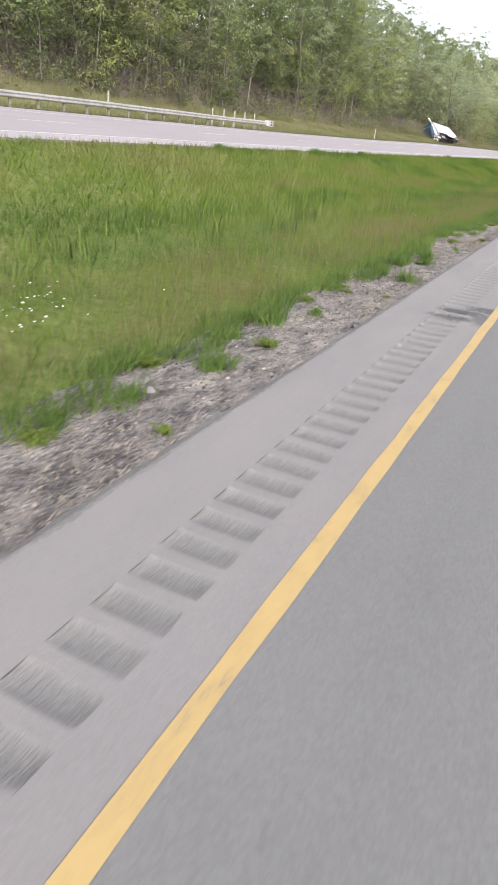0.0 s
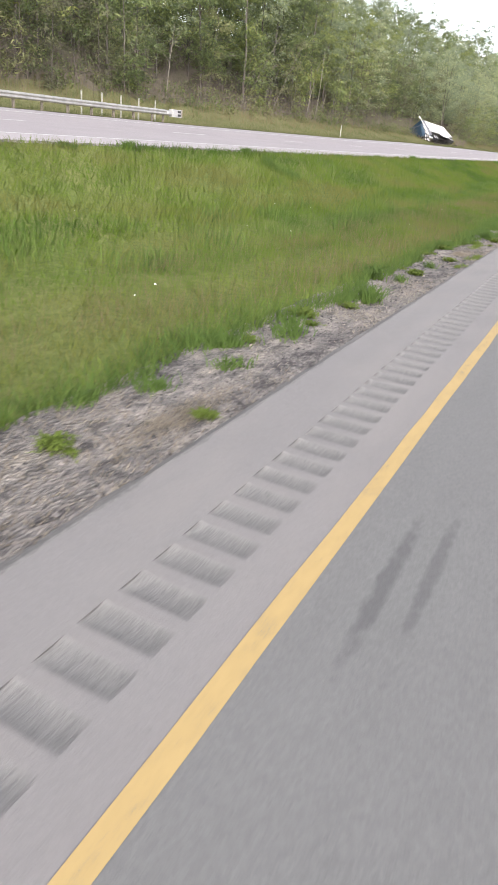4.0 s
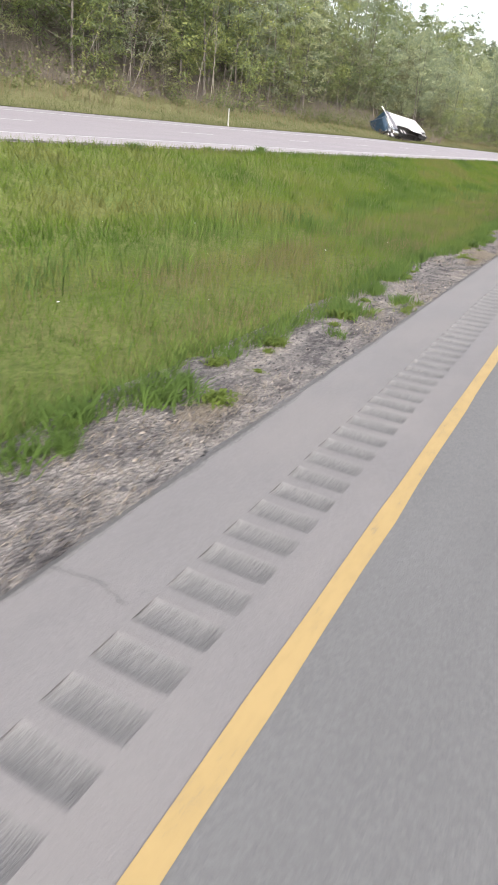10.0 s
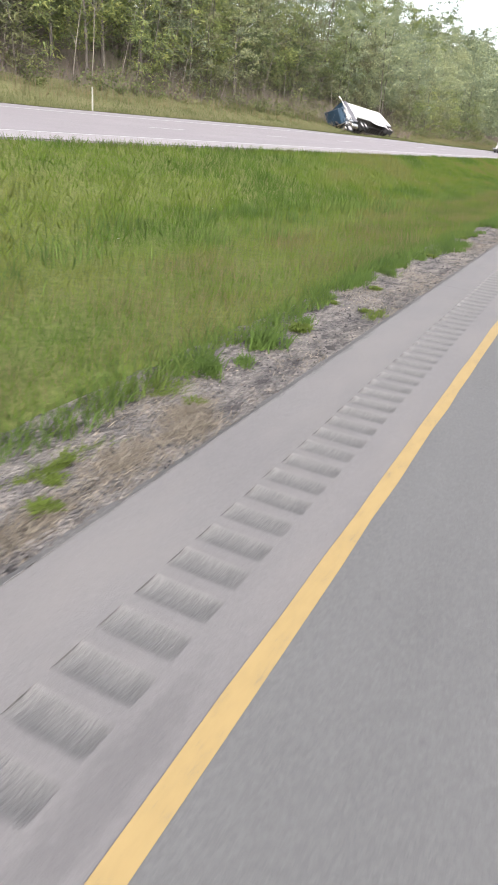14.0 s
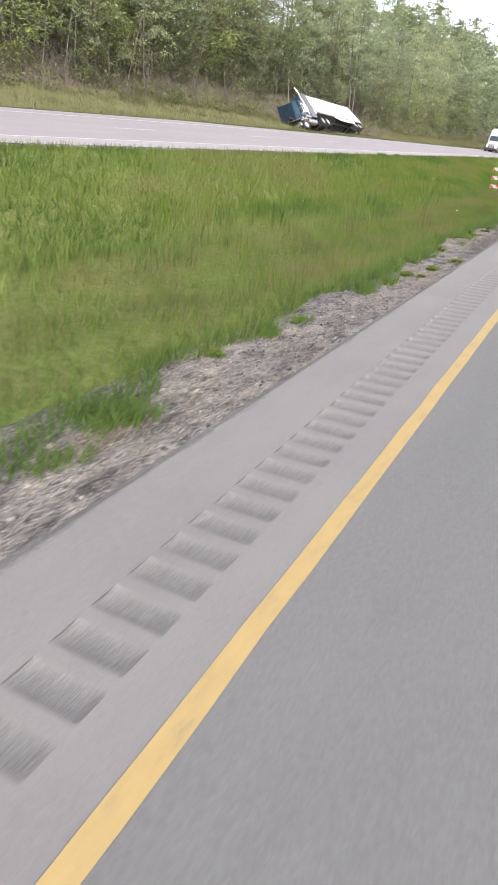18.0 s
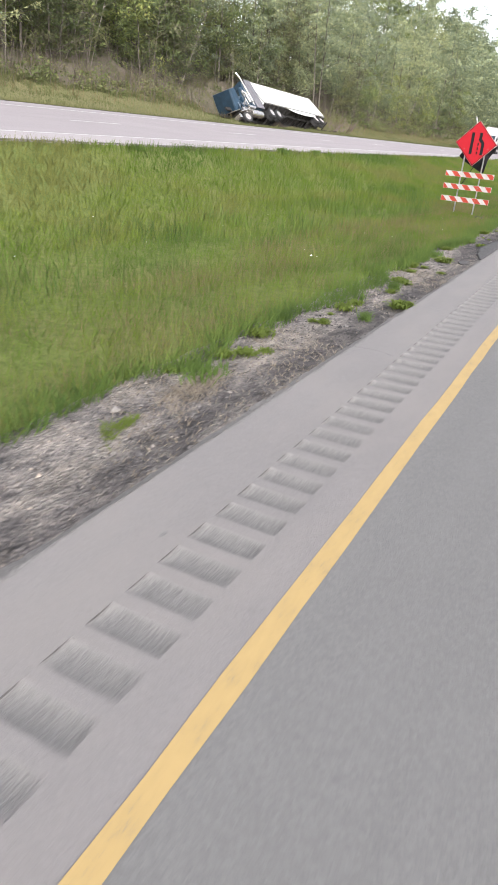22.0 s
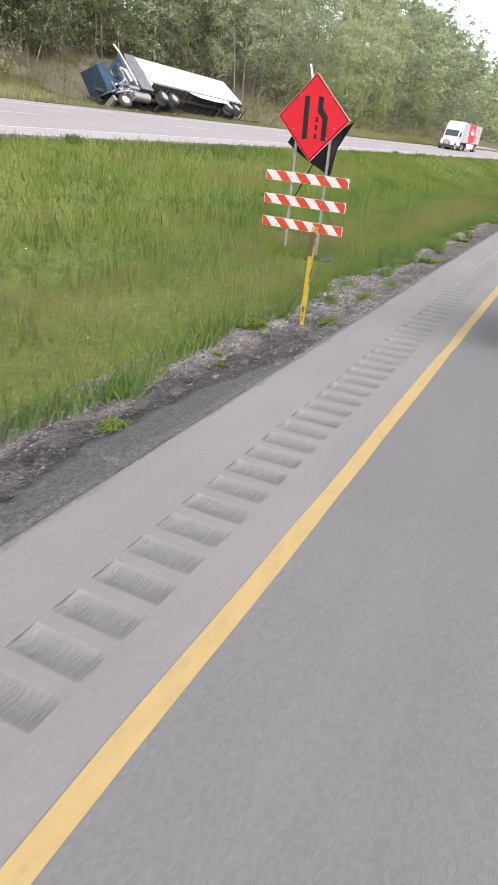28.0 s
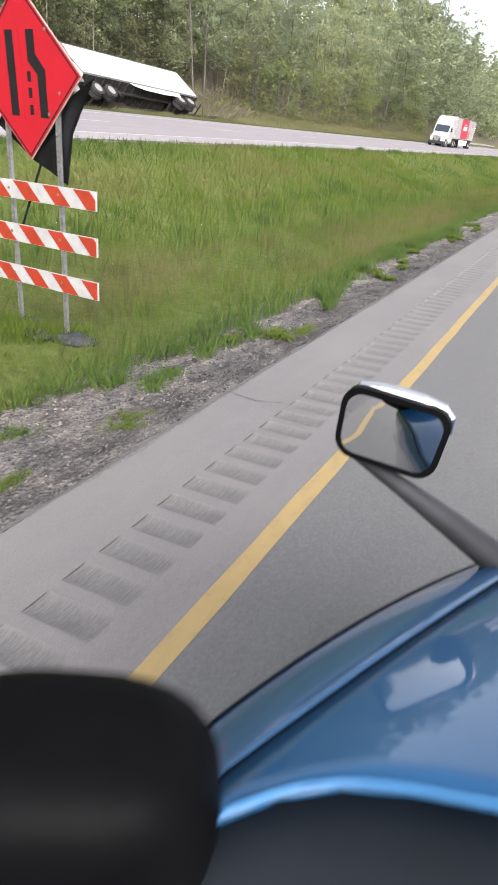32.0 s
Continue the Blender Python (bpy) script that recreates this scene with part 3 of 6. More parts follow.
# ---- grass, stones and weeds ----
def blades(name, px, py, h, w, lean, material, label, category, seed, zf=ground_z, sink=0.02, two=True):
    """Many bent blades at those places: h height, w width, lean sideways reach."""
    rng = np.random.default_rng(seed)
    n = len(px)
    pz = zf(px, py) - sink
    a = rng.uniform(-0.5, 1.45, n)
    ca, sa = np.cos(a), np.sin(a)
    d = rng.uniform(0, 2 * np.pi, n)
    lx, ly = np.cos(d) * lean * rng.uniform(0.2, 1, n), np.sin(d) * lean * rng.uniform(0.2, 1, n)
    h = h * rng.uniform(0.55, 1.15, n)
    w = w * rng.uniform(0.7, 1.3, n)
    P0 = np.stack([px - ca * w / 2, py - sa * w / 2, pz], 1)
    P1 = np.stack([px + ca * w / 2, py + sa * w / 2, pz], 1)
    mx, my, mz = px + lx * 0.35, py + ly * 0.35, pz + h * 0.6
    P2 = np.stack([mx + ca * w * 0.4, my + sa * w * 0.4, mz], 1)
    P3 = np.stack([mx - ca * w * 0.4, my - sa * w * 0.4, mz], 1)
    T = np.stack([px + lx, py + ly, pz + h], 1)
    v = np.stack([P0, P1, P2, P3, T], 1).reshape(-1, 3)
    b = np.arange(n) * 5
    f = np.concatenate([np.stack([b, b + 1, b + 2], 1), np.stack([b, b + 2, b + 3], 1), np.stack([b + 3, b + 2, b + 4], 1)])
    if not two:
        v = np.stack([P0, P1, T], 1).reshape(-1, 3)
        f = np.arange(n * 3).reshape(-1, 3)
    k = len(v) // n
    turf = np.repeat(rng.normal(0, 0.3, (n, 3)) + np.array([0, 0, 1.0]), k, axis=0)
    ob = new(name, soft_normals(mesh_of(name, v, faced(v, f, (0.5, -0.85, 0.25)), material), turf))
    return tagged(ob, label, category, kind="stuff")


def scatter(n, xa, xb, ya, yb, seed, clump=0.0):
    rng = np.random.default_rng(seed)
    x, y = rng.uniform(xa, xb, n), rng.uniform(ya, yb, n)
    if clump:
        keep = (np.sin(x * 2.1 + 1.3 * np.sin(y * 0.7)) * np.cos(y * 1.3 + np.sin(x)) + rng.normal(0, 0.5, n)) > clump
        x, y = x[keep], y[keep]
    return x, y


def edge_x(y):
    """Where the grass begins, an uneven line."""
    return -2.5 + 0.08 * lumps(np.asarray(y) * 0 + 5, y, 0.5) + 0.11 * np.sin(y * 0.55) + 0.08 * np.sin(y * 1.37 + 1) + 0.05 * np.sin(y * 3.1)


def not_gravel(x, y):
    k = (x < edge_x(y)) & ~(((x + 4.1) / 0.7) ** 2 + ((y - 9.8) / 0.3) ** 2 < 1)
    return x[k], y[k]


x, y = not_gravel(*scatter(150000, -7.2, -2.4, -100, 50, 1))
blades("median_grass", x, y, 0.22, 0.009, 0.2, GRASS, "bright green uncut meadow grass", "grass", 11, two=False)
x, y = scatter(130000, -11.85, -7.2, -100, 50, 8)
blades("median_grass_slope", x, y, 0.24, 0.018, 0.18, GRASS, "bright green meadow grass on the rising slope", "grass", 25, two=False)
x, y = scatter(60000, -11.9, -2.6, 50, 260, 2)
blades("median_grass_far", x, y, 0.32, 0.035, 0.18, GRASS, "bright green meadow grass farther on", "grass", 12, two=False)
x, y = not_gravel(*scatter(84000, -5.7, -2.8, -100, 70, 3, 0.1))
blades("seeding_grass", x, y, 0.38, 0.0045, 0.16, SEED, "thin tan seed stalks above the grass", "grass", 13, two=False)
rng = np.random.default_rng(19)
x = np.concatenate([rng.uniform(-11.0, -9.6, 1100), rng.normal(-7.6, 0.15, 400), rng.normal(-6.9, 0.12, 250)])
y = np.concatenate([-62.9 + 0.15 * (x[:1100] + 10) + rng.normal(0, 0.16, 1100) * (1 + 0.3 * (x[:1100] + 10)), rng.normal(-32.4, 2.0, 400), rng.normal(-25.5, 1.2, 250)])
blades("dark_tussocks", x, y, 0.36, 0.012, 0.2, GRASS_TALL, "dark green tussocks on the median slope", "grass", 20)
x, y = scatter(34000, -8.0, -5.4, -100, 70, 4, 0.55)
blades("rank_grass", x, y, 0.42, 0.016, 0.2, GRASS_TALL, "darker green taller grass in patches", "grass", 14)
rng = np.random.default_rng(5)
y = rng.uniform(-104, 60, 34000)
x = edge_x(y) - np.abs(rng.normal(0, 0.24, len(y))) + 0.1 + 0.12 * lumps(y * 0 + 2, y, 0.7)
blades("edge_grass", x, y, 0.23, 0.01, 0.22, GRASS_TALL, "lush grass fringe at the gravel edge", "grass", 15)
y = rng.uniform(-104, 150, 9000)
x = -11.6 - np.abs(rng.normal(0, 0.12, len(y)))
k = np.sin(y * 0.9) + np.sin(y * 2.3) + rng.normal(0, 0.7, len(y)) > 0.2
blades("crest_grass", x[k], y[k], 0.2, 0.018, 0.2, DULL_GRASS, "dull grass tufts on the crest beside the far road", "grass", 16)
x, y = scatter(60000, -31, -24.2, -104, 160, 6)
k = ~((x < -27.9) & (y > 33) & (y < 58.5))
x, y = x[k], y[k]
blades("verge_grass", x, y, 0.22, 0.03, 0.15, DULL_GRASS, "short dull green verge grass", "grass", 17, two=False)
x, y = scatter(10000, -34, -27.5, -104, 160, 7, 0.0)
k = ~((x > -32.5) & (y > 34) & (y < 60))
x, y = x[k], y[k]
blades("verge_dry_grass", x, y, 0.6, 0.02, 0.2, SEED, "tall dry stalks at the foot of the slope", "grass", 18)


x, y = scatter(44000, -38, -29.5, 6, 66, 9)
k = ~((x > -32.8) & (y > 33) & (y < 59))
x, y = x[k], y[k]
blades("slope_grass", x, y, 0.4, 0.022, 0.25, DULL_GRASS, "rough olive grass on the open slope", "grass", 27, two=False)


def chips(name, px, py, size, material, label, category, seed, zf=ground_z):
    """Small angular stones: squashed, turned, jittered octahedra."""
    rng = np.random.default_rng(seed)
    n = len(px)
    base = np.array([(1, 0, -0.3), (-1, 0, -0.3), (0, 1, -0.3), (0, -1, -0.3), (0, 0, 0.6)], float)
    fac = np.array([(0, 2, 4), (2, 1, 4), (1, 3, 4), (3, 0, 4)])
    s = size * rng.lognormal(0, 0.36, n)
    v = base[None] * (1 + rng.uniform(-0.35, 0.35, (n, 5, 3))) * s[:, None, None] * rng.uniform(0.5, 1.2, (n, 1, 3))
    a = rng.uniform(0, 2 * np.pi, n)
    c, q = np.cos(a)[:, None], np.sin(a)[:, None]
    vx, vy = v[..., 0] * c - v[..., 1] * q, v[..., 0] * q + v[..., 1] * c
    v = np.stack([vx + px[:, None], vy + py[:, None], v[..., 2] + (zf(px, py) + s * 0.15)[:, None]], -1).reshape(-1, 3)
    f = (np.arange(n)[:, None, None] * 5 + fac[None]).reshape(-1, 3)
    ob = new(name, mesh_of(name, v, f, material))
    return tagged(ob, label, category, kind="stuff")


rng = np.random.default_rng(21)
y = np.concatenate([rng.uniform(-101, 26, 34000), rng.uniform(-4, 11, 10000)])
x = -1.34 - rng.beta(1.1, 1.3, len(y)) * 1.35
chips("loose_gravel", x, y, 0.0125, STONES, "loose grey and tan stone chips", "gravel", 22, zf=gravel_z)
y = rng.uniform(-102, 30, 5000)
x = -1.36 - rng.beta(1.0, 1.5, len(y)) * 1.3
chips("coarse_stones", x, y, 0.021, STONES, "larger broken asphalt lumps in the gravel", "stones", 23, zf=gravel_z)
y = rng.uniform(-101, 26, 7000)
x = -1.3 + rng.normal(0, 0.022, len(y))
chips("edge_crumbs", x, y, 0.013, STONES, "asphalt crumbs along the broken paved edge", "gravel", 26)
y = rng.uniform(-102, 30, 60000)
x = -1.35 - rng.uniform(0, 1, len(y)) * 1.4
k = np.sin(y * 0.8) + np.cos(y * 2.1 + x * 3) + rng.normal(0, 0.6, len(y)) > np.where(y > -5, 3.0, 0.3)
blades("straw_litter", x[k], y[k], 0.035, 0.009, 0.12, STRAW, "dry straw scattered over the gravel", "straw", 24, sink=0.0, zf=gravel_z)
x, y = [], []
for cx, cy, rx, ry in ((-1.62, -46.9, 0.2, 0.55), (-1.7, -45.8, 0.2, 0.5), (-1.62, -45.0, 0.16, 0.4), (-1.85, -44.7, 0.15, 0.35), (-1.9, -70.2, 0.16, 0.4), (-2.1, -14.2, 0.2, 0.6), (-2.0, -31.0, 0.22, 0.7), (-1.8, -58.5, 0.25, 0.7), (-1.75, -83.0, 0.2, 0.8)):
    x.append(rng.normal(cx, rx * 0.5, 900))
    y.append(rng.normal(cy, ry * 0.5, 900))
x, y = np.minimum(np.concatenate(x), -1.36), np.concatenate(y)
blades("straw_mat", x, y, 0.045, 0.007, 0.16, STRAW, "matted dry straw lying on the gravel", "straw", 27, sink=0.0, zf=gravel_z)


def weed_mesh(name, seed, leaves=46, reach=0.17, height=0.11):
    r = np.random.default_rng(seed)
    a = r.uniform(0, 2 * np.pi, leaves)
    d = r.uniform(0.2, 1, leaves) * reach
    h = height * r.uniform(0.4, 1.2, leaves)
    w = r.uniform(0.008, 0.018, leaves)
    ca, sa = np.cos(a), np.sin(a)
    o = np.stack([r.normal(0, reach * 0.3, leaves), r.normal(0, reach * 0.3, leaves), 0 * a], 1)
    tip = o + np.stack([ca * d, sa * d, h * 0.8], 1)
    mid = o + np.stack([ca * d * 0.55, sa * d * 0.55, h], 1)
    side = np.stack([-sa * w, ca * w, 0 * a], 1)
    v = np.stack([o - side * 0.3, o + side * 0.3, mid + side, mid - side, tip], 1).reshape(-1, 3)
    b = np.arange(leaves) * 5
    hub = leaves * 5
    v = np.concatenate([v, [[0, 0, 0.01]]])
    f = np.concatenate([np.stack([b, b + 1, b + 2], 1), np.stack([b, b + 2, b + 3], 1), np.stack([b + 3, b + 2, b + 4], 1)])
    f = np.concatenate([f, np.stack([b * 0 + hub, b + 1, b], 1)])
    return soft_normals(mesh_of(name, v, faced(v, f, (0.5, -0.8, 0.7)), WEED), np.array([0.1, 0, 1.0]) + r.normal(0, 0.3, (len(v), 3)))


WEEDS = [weed_mesh("weed", 30 + i, 80 + 22 * i, 0.13 + 0.03 * i, 0.06 + 0.014 * i) for i in range(4)]
def tuft_mesh(name, seed, n, h):
    """A tuft of long thin blades."""
    r = np.random.default_rng(seed)
    o = np.stack([r.normal(0, 0.07, n), r.normal(0, 0.13, n), 0 * r.random(n)], 1)
    d = r.normal(0, 0.55, (n, 2)) * h
    hh = h * r.uniform(0.5, 1.1, n)
    a = r.uniform(-0.5, 1.45, n)
    side = np.stack([np.cos(a), np.sin(a), 0 * a], 1) * 0.006
    mid = o + np.stack([d[:, 0] * 0.4, d[:, 1] * 0.4, hh * 0.7], 1)
    tip = o + np.stack([d[:, 0], d[:, 1], hh], 1)
    v = np.stack([o - side, o + side, mid + side, mid - side, tip], 1).reshape(-1, 3)
    b = np.arange(n) * 5
    f = np.concatenate([np.stack([b, b + 1, b + 2], 1), np.stack([b, b + 2, b + 3], 1), np.stack([b + 3, b + 2, b + 4], 1)])
    f = np.concatenate([f, np.stack([b * 0 + n * 5, b + 1, b], 1)])
    v = np.concatenate([v, [[0, 0, 0.0]]])
    return soft_normals(mesh_of(name, v, faced(v, f, (0.5, -0.85, 0.3)), GRASS_TALL), np.array([0.1, 0, 1.0]) + r.normal(0, 0.3, (len(v), 3)))


TUFTS = [tuft_mesh("grass_tuft", 60 + i, 90 + 30 * i, 0.13 + 0.04 * i) for i in range(3)]
rng = np.random.default_rng(35)
for i in range(150):
    wy = rng.uniform(-103, 30)
    wx = edge_x(wy) + abs(rng.normal(0, 0.3))
    if wx > -1.45:
        continue
    ob = new("grass_tuft", TUFTS[int(rng.integers(3))])
    ob.matrix_world = pose(wx, wy, float(ground_z(wx, wy)), 0, 0, rng.uniform(-45, 45)) @ Matrix.Scale(rng.uniform(0.6, 1.3), 4)
    tagged(ob, "tuft of green grass growing in the gravel", "grass tuft", "grass tufts in the gravel")

FLAT_TUFTS = [tuft_mesh("grass_tuft", 80 + i, 48, 0.14) for i in range(3)]
for me in FLAT_TUFTS:
    me.materials[0] = WEED
rng = np.random.default_rng(36)
runs = [(-1.75, 6.6), (-1.75, 8.2), (-1.47, -72.4), (-1.46, -71.0), (-2.04, -46.4), (-2.27, -44.5), (-2.1, -15.6)] + [(rng.uniform(-1.95, -1.46), rng.uniform(-103, 20)) for i in range(8)]
for rx, ry in runs:
    for k in range(int(rng.integers(3, 8))):
        wx, wy = rx + rng.normal(0, 0.04), ry + k * 0.14 + rng.normal(0, 0.05)
        ob = new("grass_tuft", FLAT_TUFTS[int(rng.integers(3))])
        ob.matrix_world = pose(wx, wy, float(ground_z(wx, wy)), 0, 0, rng.uniform(-45, 45)) @ Matrix.Diagonal((0.55, 0.85, 0.42, 1.0))
        tagged(ob, "flat tuft of green grass in the gravel near the paving", "grass tuft", "grass tufts in the gravel")

rng = np.random.default_rng(31)
for i in range(115):
    wy = rng.uniform(-103, 32)
    wx = edge_x(wy) + abs(rng.normal(0, 0.42)) if rng.random() < 0.75 else rng.uniform(-2.3, -1.45)
    if wx > -1.42:
        continue
    ob = new("weed", WEEDS[int(rng.integers(4))])
    ob.matrix_world = pose(wx, wy, float(ground_z(wx, wy)), 0, 0, rng.uniform(-45, 45)) @ Matrix.Scale(rng.uniform(0.45, 1.1), 4)
    tagged(ob, "low bright green weed growing in the gravel", "weed", "weeds in the gravel")


rng = np.random.default_rng(37)
for i in range(46):
    wx, wy = rng.uniform(-11.85, -11.55), rng.uniform(-98, 70)
    ob = new("weed_clump", TUFTS[i % 3])
    ob.matrix_world = pose(wx, wy, float(ground_z(wx, wy)) - 0.02, 0, 0, rng.uniform(-45, 45)) @ Matrix.Scale(rng.uniform(0.6, 1.35), 4)
    tagged(ob, "dull green weed clump on the crest beside the far road", "weed", "weed clumps on the crest")


def flower_bed():
    r = np.random.default_rng(41)
    px, py = np.concatenate([r.uniform(-8.5, -3.2, 60), r.normal(-4.2, 0.35, 50)]), np.concatenate([r.uniform(-104, 20, 60), r.normal(-97.6, 0.6, 50)])
    chips("white_wildflowers", px, py, 0.012, FLOWER, "small white wildflower heads in the grass", "flowers", 42, zf=lambda x, y: ground_z(x, y) + 0.27)


flower_bed()

# ---- woods ----
def limb(vs, fs, pts, r0, r1, sides):
    """Adds a tapered limb to the lists."""
    n = len(pts)
    for i, p in enumerate(pts):
        d = (pts[min(i + 1, n - 1)] - pts[max(i - 1, 0)]).normalized()
        a = d.cross(Vector((0.3, 0.9, 0.1))).normalized()
        b = d.cross(a)
        r = r0 + (r1 - r0) * i / (n - 1)
        for k in range(sides):
            t = 2 * math.pi * k / sides
            vs.append(p + a * (math.cos(t) * r) + b * (math.sin(t) * r))
    base = len(vs) - n * sides
    for i in range(n - 1):
        for k in range(sides):
            q = (k + 1) % sides
            fs.append((base + i * sides + k, base + i * sides + q, base + (i + 1) * sides + q, base + (i + 1) * sides + k))


def tree_meshes(seed, height, leaves, size, bare, spread, girth, tone=LEAF, slim=True):
    """Meshes of a slim forest tree: trunk with limbs, and a ragged crown of leaves."""
    r = random.Random(seed)
    q = np.random.default_rng(seed)
    vs, fs = [], []
    bend = Vector((r.uniform(-1, 1), r.uniform(-1, 1), 0)) * height * 0.06
    trunk = [Vector((0, 0, -0.3)) + Vector((0, 0, height * 0.97 * t)) + bend * t * t + Vector((r.uniform(-1, 1), r.uniform(-1, 1), 0)) * 0.08 * (t > 0) for t in np.linspace(0, 1, 8)]
    limb(vs, fs, trunk, girth, 0.02, 7)
    tips = []
    n = 18
    for i in range(n):
        t = bare + (0.97 - bare) * ((i + r.random()) / n) ** 1.3
        k = min(int(t * 7), 6)
        o = trunk[k].lerp(trunk[k + 1], t * 7 - k)
        ang = r.uniform(0, 2 * math.pi)
        ln = spread * (1.05 - 0.75 * abs(t - bare - 0.18) / (1 - bare)) * r.uniform(0.6, 1.15)
        d = Vector((math.cos(ang), math.sin(ang), r.uniform(0.35, 0.9)))
        pts = [o + d * ln * u + Vector((0, 0, -0.25 * ln * u * u)) for u in (0, 0.35, 0.7, 1.0)]
        limb(vs, fs, pts, girth * 0.32 * (1.1 - t), 0.012, 4)
        tips += [(pts[2], ln), (pts[3], ln), (pts[1], ln * 0.8)]
    tips.append((trunk[-1], spread * 0.6))
    tm = mesh_of("trunk", [tuple(v) for v in vs], fs, BARK, smooth=True)
    # sprays of leaves round the limbs, drooping outwards
    c = np.array([tuple(p) for p, _ in tips])
    ln = np.array([l for _, l in tips])
    sprays = max(34, leaves // 42)
    w = q.integers(0, len(c), sprays)
    sc = c[w] + q.normal(0, 1, (sprays, 3)) * (ln[w] * 0.31)[:, None] * np.array([1, 1, 0.75])
    pick = q.integers(0, sprays, leaves)
    off = q.normal(0, 1, (leaves, 3)) * np.array([0.42, 0.42, 0.15])
    off[:, 2] -= 0.45 * (off[:, 0] ** 2 + off[:, 1] ** 2)
    o = sc[pick] + off
    low = o[:, 2] > height * bare * 0.7
    o, pick, off = o[low], pick[low], off[low]
    m = len(o)
    out = off * np.array([1, 1, 0.4]) + q.normal(0, 0.25, (m, 3)) + np.array([0, 0, -0.15])
    u = out / np.linalg.norm(out, axis=1)[:, None]
    nrm = q.normal(0, 1, (m, 3)) + np.array([0, 0, 0.9])
    v2 = np.cross(nrm, u)
    v2 /= np.linalg.norm(v2, axis=1)[:, None]
    s = size * q.uniform(0.55, 1.3, m)[:, None]
    # the light falls on each spray as on one soft tuft of the crown
    axis = np.stack([bend.x * (o[:, 2] / height) ** 2, bend.y * (o[:, 2] / height) ** 2, height * (0.35 + 0.4 * o[:, 2] / height)], 1)
    face = 0.7 * (o - axis) / spread + 0.9 * (off + np.array([0, 0, 0.22])) + q.normal(0, 0.42, (m, 3))
    if slim:
        V = np.stack([o - u * s * 0.6 - v2 * s * 0.24, o - u * s * 0.6 + v2 * s * 0.24, o + u * s * 0.8], 1).reshape(-1, 3)
        F = np.arange(m * 3).reshape(-1, 3)
        face = np.repeat(face, 3, axis=0)
        return tm, soft_normals(mesh_of("crown", V, faced(V, F, face), tone), face)
    V = np.stack([o - u * s * 0.6, o + v2 * s * 0.34, o + u * s * 0.65, o - v2 * s * 0.34], 1).reshape(-1, 3)
    b = np.arange(m) * 4
    F = np.concatenate([np.stack([b, b + 1, b + 2], 1), np.stack([b, b + 2, b + 3], 1)])
    face = np.repeat(face, 4, axis=0)
    return tm, soft_normals(mesh_of("crown", V, faced(V, F, face), tone), face)


KINDS = []
for s in range(8):
    KINDS.append(tree_meshes(100 + s, 15.5 + 4.5 * random.random(), 5200, 0.23, (0.1, 0.2, 0.14, 0.24)[s % 4], 3.0 + 1.3 * random.random(), 0.09 + 0.05 * random.random(), LEAF))
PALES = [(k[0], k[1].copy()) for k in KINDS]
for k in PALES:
    k[1].materials[0] = LEAF_HAZED
BACK = [tree_meshes(120 + s, 16 + 4.5 * random.random(), 1900, 0.28, 0.12, 3.3 + 1.2 * random.random(), 0.13, LEAF_HAZED if s % 3 else LEAF, False) for s in range(6)]
SMALL = [tree_meshes(140 + s, 6.5 + 3 * random.random(), 1500, 0.2, 0.08, 2.0, 0.045, OLIVE_LEAF if s % 2 else LEAF) for s in range(5)]


def plant_tree(kind, px, py, label, group, tilt=3.0, scale=1.0):
    ob = thing("tree", pose(px, py, float(ground_z(px, py)) - 0.1, random.uniform(-tilt, tilt), random.uniform(-tilt, tilt), random.uniform(0, 360)) @ Matrix.Scale(scale, 4), label, "tree", group)
    part_mesh("trunk", kind[0], ob)
    part_mesh("crown", kind[1], ob)
    return ob


random.seed(7)
ROWS = ((-33.8, 3.3, 150, 0.88), (-37.6, 3.6, 170, 0.96), (-42.0, 4.2, 230, 1.06), (-49.0, 5.2, 330, 1.1))
CROWD = []
for row, (rx0, step, last, sc) in enumerate(ROWS):
    ty = -92.0
    while ty < last:
        px = rx0 + random.uniform(-1.5, 1.5)
        size = sc * random.uniform(0.85, 1.12) * float(np.interp(ty, (0, 35, 80, 110, 130, 170), (1.0, 0.89, 0.9, 1.02, 1.12, 1.3)))
        if px > -35.2 and 17 < ty < 61:
            pass
        elif row < 2:
            # the haze-paled leaf colour grows commoner farther along the road
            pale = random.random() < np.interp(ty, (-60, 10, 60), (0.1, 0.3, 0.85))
            plant_tree(random.choice(PALES if pale else KINDS), px, ty, "slim deciduous tree in sage leaf with haze in its colour, on the slope" if pale else "slim deciduous tree in fresh green leaf on the slope", "trees of the wood", 3.5, size)
        else:
            CROWD.append((random.randrange(6), px, ty, size))
        ty += step * random.uniform(0.65, 1.4) * (1.0 if ty < 110 else 1.7)
for i in range(62):
    ty = random.uniform(-92, 150)
    px = random.uniform(-33.2, -30.2)
    if not 14 < ty < 62:
        plant_tree(random.choice(SMALL), px, ty, "young leafy tree at the wood's edge", "young trees", 7, random.uniform(0.7, 1.15))
for i in range(100):
    ty = random.uniform(8, 66) if i < 44 else random.uniform(-92, 8) if i < 70 else random.uniform(8, 40)
    px = random.uniform(-40.5, -35.6) if i < 70 else random.uniform(-38.5, -34.8)
    plant_tree(random.choice(SMALL), px, ty, "young leafy tree in the shade of the wood", "young trees", 6, random.uniform(0.8, 1.35))


